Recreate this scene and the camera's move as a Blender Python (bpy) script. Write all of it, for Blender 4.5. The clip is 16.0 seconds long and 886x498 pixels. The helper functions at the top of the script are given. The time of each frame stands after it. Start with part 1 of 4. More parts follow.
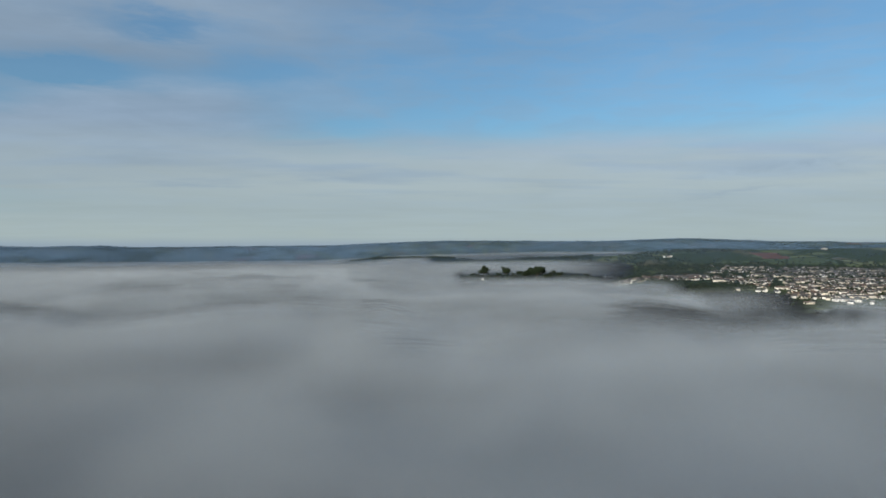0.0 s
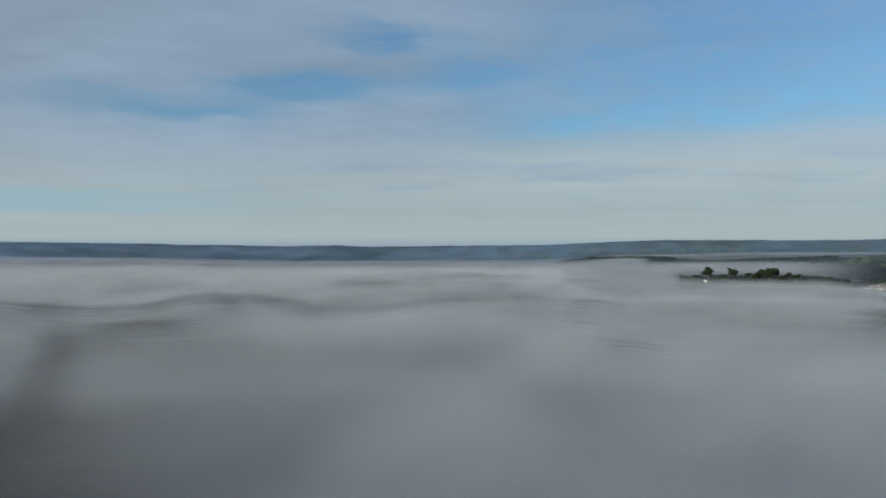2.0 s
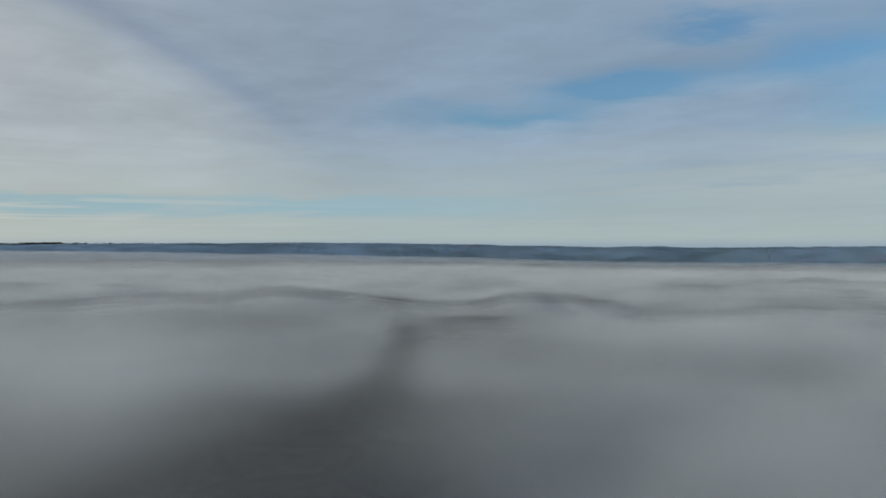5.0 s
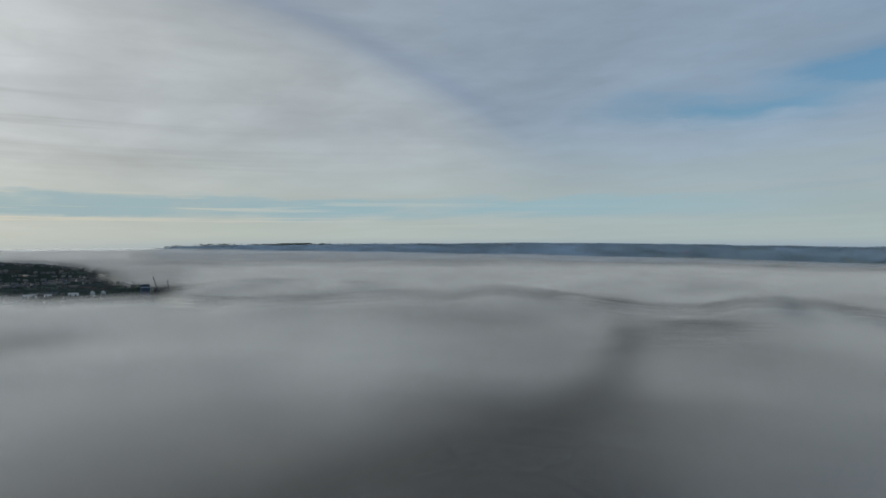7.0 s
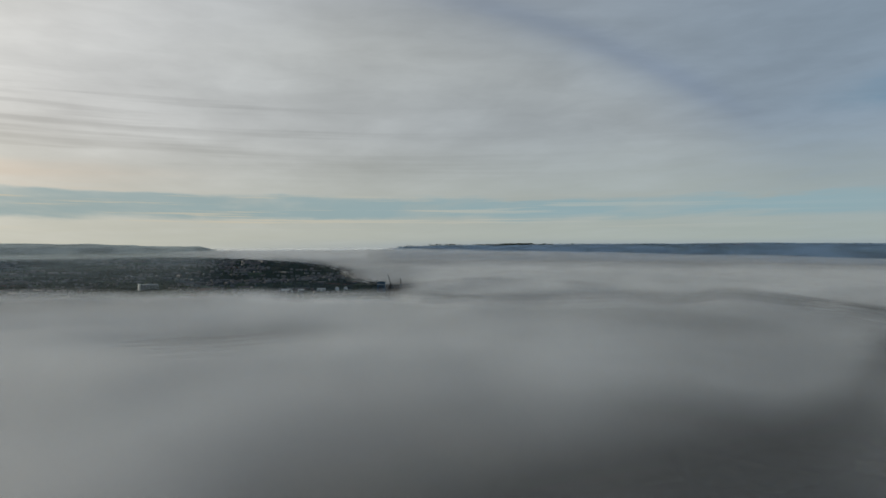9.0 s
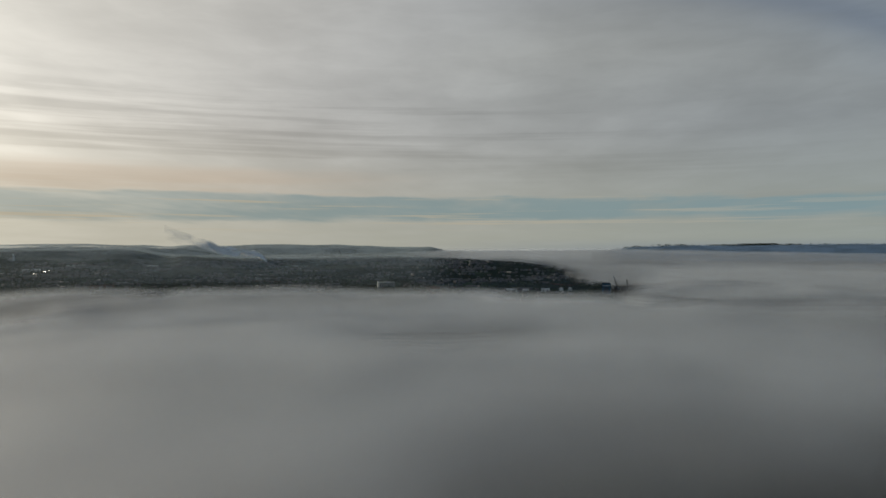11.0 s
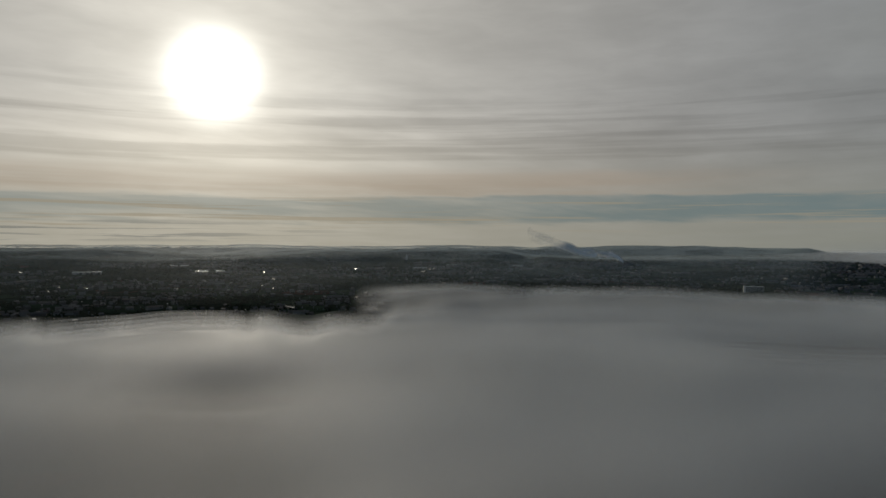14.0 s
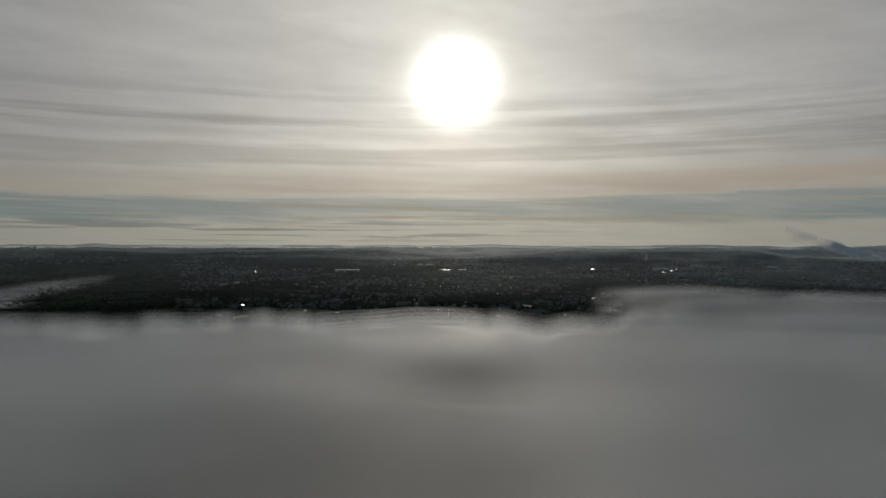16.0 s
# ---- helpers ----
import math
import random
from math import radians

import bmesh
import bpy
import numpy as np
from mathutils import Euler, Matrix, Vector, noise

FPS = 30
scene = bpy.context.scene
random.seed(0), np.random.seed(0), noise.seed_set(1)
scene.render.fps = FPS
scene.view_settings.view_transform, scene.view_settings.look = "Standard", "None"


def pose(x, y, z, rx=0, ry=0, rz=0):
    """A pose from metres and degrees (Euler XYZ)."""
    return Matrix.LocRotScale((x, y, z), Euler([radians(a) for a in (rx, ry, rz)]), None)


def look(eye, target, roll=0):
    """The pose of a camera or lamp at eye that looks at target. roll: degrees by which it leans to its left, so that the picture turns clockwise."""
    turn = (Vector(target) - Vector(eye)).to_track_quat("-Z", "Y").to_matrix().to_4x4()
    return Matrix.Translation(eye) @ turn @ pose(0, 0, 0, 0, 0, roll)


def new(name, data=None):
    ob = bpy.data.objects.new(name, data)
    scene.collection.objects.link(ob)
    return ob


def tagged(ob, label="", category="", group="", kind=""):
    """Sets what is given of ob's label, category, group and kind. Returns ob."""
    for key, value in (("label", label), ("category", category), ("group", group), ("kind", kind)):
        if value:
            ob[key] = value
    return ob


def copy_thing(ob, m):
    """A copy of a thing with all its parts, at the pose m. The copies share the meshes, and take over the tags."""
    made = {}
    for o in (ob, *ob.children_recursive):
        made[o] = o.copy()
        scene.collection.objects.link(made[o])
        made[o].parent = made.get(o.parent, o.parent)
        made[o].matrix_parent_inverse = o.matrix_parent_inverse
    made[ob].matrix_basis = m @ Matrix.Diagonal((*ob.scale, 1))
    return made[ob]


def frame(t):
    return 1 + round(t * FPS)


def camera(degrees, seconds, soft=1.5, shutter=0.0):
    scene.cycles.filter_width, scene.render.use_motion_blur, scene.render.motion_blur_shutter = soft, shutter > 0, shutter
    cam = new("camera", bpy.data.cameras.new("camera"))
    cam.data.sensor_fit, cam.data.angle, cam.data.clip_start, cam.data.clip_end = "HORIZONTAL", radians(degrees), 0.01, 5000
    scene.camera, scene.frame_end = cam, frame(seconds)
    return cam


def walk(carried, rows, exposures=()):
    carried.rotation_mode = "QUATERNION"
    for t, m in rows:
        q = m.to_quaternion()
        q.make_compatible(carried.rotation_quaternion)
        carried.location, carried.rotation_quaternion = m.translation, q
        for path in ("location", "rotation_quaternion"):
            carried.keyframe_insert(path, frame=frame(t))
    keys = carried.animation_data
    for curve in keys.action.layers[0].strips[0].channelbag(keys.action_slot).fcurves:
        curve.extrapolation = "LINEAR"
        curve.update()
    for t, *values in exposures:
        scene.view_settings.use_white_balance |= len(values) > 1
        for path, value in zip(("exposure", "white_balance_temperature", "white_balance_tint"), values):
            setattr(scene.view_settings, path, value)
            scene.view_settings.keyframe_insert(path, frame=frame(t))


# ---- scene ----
# A drone hangs over a sea of morning fog and turns from the sunlit town to the low sun.
EYE_Z = 180.0
cam = camera(64.5, 16.0)
TURN = [(0.0, 0.0, -.30, 0), (0.5, 4.14, -.30, 0), (1.0, 8.43, -.31, 0), (1.5, 12.81, -.33, 0), (2.0, 17.3, -.33, 0), (2.5, 21.70, -.33, 0),
        (3.0, 25.98, -.35, 0), (3.5, 30.27, -.36, 0), (3.7, 32.0, -.36, -.02), (6.0, 51.75, -.20, 0), (6.5, 56.36, -.22, 0), (7.0, 60.82, -.26, .04),
        (7.5, 65.31, -.28, .06), (8.0, 69.85, -.28, .05), (8.5, 74.33, -.27, .02), (9.0, 78.77, -.24, 0), (9.2, 80.55, -.24, 0),
        (11.5, 101.52, -.18, .03), (12.0, 106.14, -.16, .04), (12.5, 110.79, -.14, .04), (13.0, 115.55, -.13, .02), (13.5, 120.46, -.12, -.02),
        (14.0, 125.42, -.11, -.04), (14.5, 130.24, -.11, -.04), (15.0, 134.95, -.11, -.03), (15.5, 139.73, -.11, -.02), (16.0, 144.54, -.12, 0)]
walk(cam, [(t, pose(0, 0, EYE_Z, 90 + tilt, lean, yaw)) for t, yaw, tilt, lean in TURN],
     [(0.0, 0.13, 6080, 6), (3.7, 0.15, 6120, 6), (6.0, 0.15, 6220, 6), (9.2, -0.1, 6400, 6), (11.3, -0.52, 6520, 6), (12.5, -0.76, 6570, 6), (13.0, -0.95, 6540, 6), (13.5, -1.06, 6500, 6), (15.0, -1.12, 6400, 7), (16.0, -1.12, 6360, 7)])

# ---- light ----
SUN_AZ, SUN_EL = 143.5, 13.2


def heading(az, el=0.0):
    """The unit way at an azimuth (degrees, turning left from +y) and an elevation."""
    a, e = radians(az), radians(el)
    return Vector((-math.sin(a) * math.cos(e), math.cos(a) * math.cos(e), math.sin(e)))


class Nodes:
    """Short calls to wire a node tree."""

    def __init__(self, tree):
        self.tree, self.links = tree, tree.links
        tree.nodes.clear()

    def add(self, kind, **values):
        node = self.tree.nodes.new(kind)
        for key, value in values.items():
            if key in node.inputs:
                self.plug(node.inputs[key], value)
        return node

    def plug(self, socket, value):
        if isinstance(value, bpy.types.NodeSocket):
            self.links.new(value, socket)
        else:
            socket.default_value = value

    def math(self, op, a, b=0.0, c=0.0, clamp=False):
        node = self.tree.nodes.new("ShaderNodeMath")
        node.operation, node.use_clamp = op, clamp
        for i, value in enumerate((a, b, c)):
            self.plug(node.inputs[i], value)
        return node.outputs[0]

    def vec(self, op, a, b=(0, 0, 0)):
        node = self.tree.nodes.new("ShaderNodeVectorMath")
        node.operation = op
        self.plug(node.inputs[0], a)
        self.plug(node.inputs[1], b)
        return node.outputs["Value"] if op in ("DOT_PRODUCT", "LENGTH") else node.outputs[0]

    def scale(self, a, factor):
        node = self.tree.nodes.new("ShaderNodeVectorMath")
        node.operation = "SCALE"
        self.plug(node.inputs[0], a)
        self.plug(node.inputs[3], factor)
        return node.outputs[0]

    def step(self, x, lo, hi, a=0.0, b=1.0):
        node = self.tree.nodes.new("ShaderNodeMapRange")
        node.interpolation_type = "SMOOTHSTEP"
        for i, value in enumerate((x, lo, hi, a, b)):
            self.plug(node.inputs[i], value)
        return node.outputs[0]

    def mix(self, fac, a, b, how="MIX"):
        node = self.tree.nodes.new("ShaderNodeMix")
        node.data_type, node.blend_type = "RGBA", how
        self.plug(node.inputs[0], fac)
        self.plug(node.inputs[6], a)
        self.plug(node.inputs[7], b)
        return node.outputs[2]

    def noise(self, vector, scale, detail=3.0, rough=0.5, warp=0.0):
        node = self.add("ShaderNodeTexNoise", Vector=vector, Scale=scale, Detail=detail, Roughness=rough, Distortion=warp)
        return node.outputs[0]

    def combine(self, x, y, z):
        return self.add("ShaderNodeCombineXYZ", X=x, Y=y, Z=z).outputs[0]


def rgb(r, g, b):
    """A linear colour from 0-255 display values."""
    return tuple(((c / 255 + 0.055) / 1.055) ** 2.4 if c > 10 else c / 3295 for c in (r, g, b)) + (1.0,)


def build_world():
    world = bpy.data.worlds.new("morning_sky")
    scene.world = world
    world.use_nodes = True
    n = Nodes(world.node_tree)
    way = n.vec("NORMALIZE", n.add("ShaderNodeTexCoord").outputs["Generated"])
    xyz = n.add("ShaderNodeSeparateXYZ", Vector=way)
    x, y, z = xyz.outputs
    el = n.math("MULTIPLY", n.math("ARCSINE", z), 180 / math.pi)
    az = n.math("MULTIPLY", n.math("ARCTAN2", n.math("MULTIPLY", x, -1), y), 180 / math.pi)
    sky = n.tree.nodes.new("ShaderNodeTexSky")
    sky.sky_type, sky.sun_disc = "NISHITA", False
    sky.sun_elevation, sky.sun_rotation = radians(SUN_EL), radians(-SUN_AZ)
    sky.dust_density, sky.ozone_density, sky.altitude = 1.0, 2.0, 100
    clear = n.mix(1.0, n.scale(sky.outputs[0], 0.1), (0.70, 0.97, 1.12, 1), "MULTIPLY")
    # how near the sun
    near = n.vec("DOT_PRODUCT", way, tuple(heading(SUN_AZ, SUN_EL)))
    off = n.math("MULTIPLY", n.math("ARCCOSINE", near), 180 / math.pi)
    # cloud sheets lie flat, so they crowd together towards the horizon
    up = n.math("ADD", n.math("MAXIMUM", z, 0.0), 0.055)
    flat = n.combine(n.math("DIVIDE", x, up), n.math("DIVIDE", y, up), 0.0)
    streak = n.vec("MULTIPLY", flat, (0.45, 1.0, 1.0))
    big = n.noise(flat, 0.40, 4.0, 0.5, 0.15)
    fine = n.noise(streak, 1.3, 5.0, 0.52, 0.25)
    angles = n.combine(n.math("MULTIPLY", az, 0.06), n.math("MULTIPLY", el, 0.22), 2.0)
    mottle = n.noise(angles, 1.0, 7.0, 0.58, 0.3)
    tufts = n.noise(n.vec("MULTIPLY", angles, (3.2, 3.6, 1.0)), 1.0, 6.0, 0.6, 0.4)
    drift = n.noise(n.vec("ADD", angles, (31.0, 7.0, 0.0)), 1.2, 5.0, 0.55)
    w_az = n.math("ADD", az, n.math("MULTIPLY", n.math("SUBTRACT", drift, 0.5), 16.0))
    w_el = n.math("ADD", el, n.math("ADD", n.math("MULTIPLY", n.math("SUBTRACT", mottle, 0.5), 5.0), n.math("MULTIPLY", n.math("SUBTRACT", tufts, 0.5), 2.2)))

    def spot(a0, e0, wa, we):
        """A soft patch of the sky, its outline frayed like the clouds."""
        u = n.math("DIVIDE", n.math("SUBTRACT", w_az, a0), wa)
        v = n.math("DIVIDE", n.math("SUBTRACT", w_el, e0), we)
        return n.math("POWER", 2.718, n.math("MULTIPLY", n.math("ADD", n.math("MULTIPLY", u, u), n.math("MULTIPLY", v, v)), -1.0))

    def times(*values):
        out = values[0]
        for value in values[1:]:
            out = n.math("MULTIPLY", out, value)
        return out

    def total(*values):
        out = values[0]
        for value in values[1:]:
            out = n.math("ADD", out, value)
        return out
    sunny = n.step(off, 15, 105, 1.0, 0.0)
    # the blue window lies away from the sun, with holes in the cloud beside it
    window = times(n.step(w_az, -80, -50), n.step(w_az, 0, 20, 1.0, 0.0), n.step(w_el, 6.5, 10.0))
    window = times(window, n.step(tufts, 0.36, 0.66, 1.0, 0.72), n.step(el, 14, 30, 1.0, 0.55))
    holes = total(spot(27, 13.0, 6, 1.3), spot(12, 13.5, 8, 2.0), spot(8, 9.5, 8, 1.6), spot(37, 10.4, 7, 1.1), spot(22, 16.5, 6, 0.9), times(spot(31, 12.3, 5, 0.9), 0.8))
    gap = n.math("MINIMUM", n.math("MAXIMUM", window, n.math("MULTIPLY", holes, n.step(off, 75, 95))), 1.0)
    cover = n.math("SUBTRACT", 1.0, n.math("MULTIPLY", gap, 0.8))
    cloud = n.mix(sunny, rgb(150, 167, 186), rgb(178, 175, 174))
    # the smooth bright lens of cloud, with a dusky rim above it
    west = n.math("SUBTRACT", 77.0, az)
    rim = n.math("SUBTRACT", el, total(19.0, n.math("MULTIPLY", west, -0.2), n.math("MULTIPLY", n.math("MULTIPLY", west, west), -0.0105), n.math("MULTIPLY", n.math("SUBTRACT", mottle, 0.5), 2.0)))
    arc = times(n.step(az, 52, 60), n.step(az, 74, 84, 1.0, 0.0))
    under = n.math("POWER", 2.718, n.math("MULTIPLY", n.math("POWER", n.math("DIVIDE", n.math("ABSOLUTE", rim), 1.1), 2.0), -1.0))
    cloud = n.mix(times(arc, under, 0.42), cloud, rgb(118, 136, 166))
    lens = times(n.step(rim, -12.0, -3.0, 0.7, 1.0), n.step(rim, -5.0, 1.8, 1.0, 0.0), n.step(az, 46, 64), n.step(az, 82, 110, 1.0, 0.0))
    cloud = n.mix(times(lens, 0.3), cloud, rgb(212, 210, 200))
    # long bars of thicker cloud low on the sun's side
    bars = n.noise(n.combine(n.math("MULTIPLY", az, 0.02), n.math("MULTIPLY", el, 0.62), 0.0), 1.0, 5.0, 0.55, 0.15)
    bar_at = times(n.step(el, 4.5, 6.0), n.step(el, 9.5, 14.0, 1.0, 0.0), sunny)
    shade = times(n.step(fine, 0.3, 0.7, 1.06, 0.93), n.step(big, 0.35, 0.7, 1.05, 0.92), n.step(tufts, 0.3, 0.7, 1.03, 0.97), n.step(mottle, 0.3, 0.7, 1.05, 0.94))
    shade = times(shade, n.math("SUBTRACT", 1.0, n.math("MULTIPLY", bar_at, n.step(bars, 0.47, 0.62, 0.0, 0.26))))
    low_band = n.math("POWER", 2.718, n.math("MULTIPLY", n.math("POWER", n.math("DIVIDE", n.math("SUBTRACT", total(el, n.math("MULTIPLY", n.math("SUBTRACT", bars, 0.5), 1.6)), 8.7), 0.55), 2.0), -1.0))
    shade = times(shade, n.math("SUBTRACT", 1.0, times(low_band, n.step(az, 116, 136), n.step(fine, 0.3, 0.6, 0.04, 0.17))))
    glow = n.math("POWER", 2.718, n.math("MULTIPLY", n.math("DIVIDE", off, 8.5), -1.0))
    disc = n.math("POWER", 2.718, n.math("MULTIPLY", n.math("POWER", n.math("DIVIDE", off, 2.85), 2.5), -1.0))
    halo = n.math("POWER", 2.718, n.math("MULTIPLY", n.math("DIVIDE", off, 28.0), -1.0))
    light = n.math("ADD", n.math("MULTIPLY", glow, 1.0), n.math("MULTIPLY", halo, 0.38))
    cloud = n.mix(1.0, cloud, n.scale(rgb(255, 245, 228)[:3], light), "ADD")
    fall = n.math("ADD", n.step(off, 8, 75, 1.3, 0.81), n.step(off, 115, 165, 0.0, 0.18))
    cloud = n.scale(cloud, times(shade, fall, n.step(el, 24, 50, 1.0, 0.5)))
    colour = n.mix(cover, clear, cloud)
    # small grey clouds below the edge of the cover, away from the sun
    scraps = times(n.math("MINIMUM", total(spot(22, 5.0, 7, 0.55), spot(-27, 5.3, 7, 0.5), spot(-24, 3.9, 6, 0.3), spot(12, 8.3, 5, 0.5), spot(9, 5.6, 2.5, 0.25)), 1.0), n.step(tufts, 0.34, 0.6))
    # low cream haze
    haze_col = n.mix(sunny, rgb(168, 177, 171), rgb(186, 183, 170))
    colour = n.mix(times(n.step(el, 0.0, 10.0, 0.85, 0.0), n.step(tufts, 0.3, 0.7, 0.9, 1.0)), colour, haze_col)
    warmth = n.math("MULTIPLY", n.math("POWER", 2.718, n.math("MULTIPLY", n.math("DIVIDE", off, 19.0), -1.0)), n.step(el, 5.0, 13.0, 0.58, 0.0))
    colour = n.mix(1.0, colour, n.scale(rgb(255, 234, 200)[:3], warmth), "ADD")
    colour = n.mix(n.math("MULTIPLY", scraps, 0.5), colour, rgb(140, 155, 170))
    # peach light on the edge of the cover, and the clear green-blue strip beneath
    rag = total(el, n.math("MULTIPLY", n.math("SUBTRACT", bars, 0.5), 1.9), n.math("MULTIPLY", n.math("SUBTRACT", fine, 0.5), 1.2), n.math("MULTIPLY", n.math("SUBTRACT", tufts, 0.5), 0.7))
    peach = times(n.step(rag, 3.7, 4.4), n.step(rag, 4.8, 6.6, 1.0, 0.0), n.step(az, 92, 118), n.step(bars, 0.35, 0.6, 1.0, 0.35))
    colour = n.mix(n.math("MULTIPLY", peach, 0.42), colour, rgb(214, 182, 152))
    strip = times(n.step(rag, 1.7, 2.6), n.step(rag, 3.7, 4.2, 1.0, 0.0), n.step(az, 20, 60), n.step(n.noise(streak, 0.5, 4.0, 0.6), 0.32, 0.56, 0.45, 1.0))
    colour = n.mix(times(strip, 0.68, n.step(off, 10, 35, 0.65, 1.0)), colour, n.mix(sunny, rgb(138, 171, 184), rgb(134, 157, 161)))
    veil = times(n.step(el, 2.5, 5.0), n.step(el, 6.5, 10.0, 1.0, 0.0), n.step(fine, 0.3, 0.6), n.step(az, 5, 45, 1.0, 0.3))
    colour = n.mix(n.math("MULTIPLY", veil, n.step(off, 50, 90, 0.0, 0.34)), colour, rgb(190, 197, 190))
    wisps = n.noise(n.combine(n.math("MULTIPLY", az, 0.05), n.math("MULTIPLY", el, 2.3), 4.0), 1.0, 5.0, 0.6, 0.25)
    wisp = times(n.step(wisps, 0.53, 0.62), n.step(el, 1.0, 1.8), n.step(el, 3.4, 4.4, 1.0, 0.0))
    colour = n.mix(times(wisp, 0.62, n.step(az, 40, 90)), colour, n.mix(sunny, rgb(184, 188, 184), rgb(214, 196, 168)))
    gloom = times(n.step(wisps, 0.40, 0.48, 1.0, 0.0), n.step(el, 0.3, 0.8), n.step(el, 1.6, 2.4, 1.0, 0.0))
    colour = n.mix(times(gloom, 0.5, n.step(az, 128, 150)), colour, rgb(112, 118, 122))
    colour = n.mix(n.math("MULTIPLY", n.step(el, -0.3, 0.8, 0.7, 0.0), n.step(off, 40, 80)), colour, rgb(132, 146, 166))
    colour = n.mix(1.0, colour, n.scale((1.0, 0.97, 0.9), n.math("MULTIPLY", disc, 3.5)), "ADD")
    back = n.add("ShaderNodeBackground", Color=colour, Strength=1.0)
    out = n.tree.nodes.new("ShaderNodeOutputWorld")
    n.links.new(back.outputs[0], out.inputs[0])


build_world()
sun_data = bpy.data.lights.new("sun", "SUN")
sun_data.energy, sun_data.angle, sun_data.color = 4.3, radians(11.0), (1.0, 0.87, 0.70)
sun_lamp = new("sun", sun_data)
sun_lamp.matrix_world = look(heading(SUN_AZ, SUN_EL) * 400, (0, 0, 0))


# ---- smooth noise over the plan ----
def lattice(ix, iy, seed):
    h = (ix.astype(np.int64) * 374761393 + iy.astype(np.int64) * 668265263 + seed * 974634777) & 0xFFFFFFFF
    h = ((h ^ (h >> 13)) * 1274126177) & 0xFFFFFFFF
    return ((h ^ (h >> 16)) & 0xFFFF) / 65535.0


def wave(x, y, seed=0):
    """Value noise, -1 to 1."""
    ix, iy = np.floor(x), np.floor(y)
    fx, fy = x - ix, y - iy
    fx, fy = fx ** 3 * (fx * (fx * 6 - 15) + 10), fy ** 3 * (fy * (fy * 6 - 15) + 10)
    a, b = lattice(ix, iy, seed), lattice(ix + 1, iy, seed)
    c, d = lattice(ix, iy + 1, seed), lattice(ix + 1, iy + 1, seed)
    return 2 * ((a * (1 - fx) + b * fx) * (1 - fy) + (c * (1 - fx) + d * fx) * fy) - 1


def fbm(x, y, size, octaves=4, seed=0, gain=0.5):
    out, amp = 0 * x, 1.0
    for i in range(octaves):
        k = 2 ** i / size
        out, amp = out + amp * wave(x * k + 17.3 * i, y * k - 9.1 * i, seed + i), amp * gain
    return out


def swirl(x, y, seed=0):
    """Gradient noise, about -1 to 1, with rounder forms than wave()."""
    ix, iy = np.floor(x), np.floor(y)
    fx, fy = x - ix, y - iy
    u, v = fx ** 3 * (fx * (fx * 6 - 15) + 10), fy ** 3 * (fy * (fy * 6 - 15) + 10)

    def slope(i, j):
        turn = lattice(ix + i, iy + j, seed) * 2 * math.pi
        return np.cos(turn) * (fx - i) + np.sin(turn) * (fy - j)
    low, high = slope(0, 0) * (1 - u) + slope(1, 0) * u, slope(0, 1) * (1 - u) + slope(1, 1) * u
    return 1.5 * (low * (1 - v) + high * v)


def smooth(x, lo, hi):
    t = np.clip((x - lo) / (hi - lo), 0, 1)
    return t * t * (3 - 2 * t)


def band(x, a, b, soft):
    return smooth(x, a - soft, a + soft) * (1 - smooth(x, b - soft, b + soft))


# ---- the lie of the land: azimuth in degrees, distance in metres ----
def rise(d, *steps):
    return np.interp(d, [p[0] for p in steps], [p[1] for p in steps])


PLAN_EYE = 120.0


def reach(d):
    """Real metres for a distance of the plan: half as far again near by, drawn together far off."""
    return np.where(d < 2000, 1.5 * d, 3000 + (d - 2000) * 0.665)


def unreach(r):
    return np.where(r < 3000, r / 1.5, 2000 + (r - 3000) / 0.665)


def to_real(d, x, y, z):
    """Plan to world: the same line of sight, the real distance."""
    k = reach(d) / d
    return x * k, y * k, EYE_Z + (z - PLAN_EYE) * k


def land_height(az, r):
    """The ground's height at an azimuth and a real distance."""
    d = unreach(np.asarray(r, float))
    return EYE_Z + (relief(az, d) - PLAN_EYE) * reach(d) / d


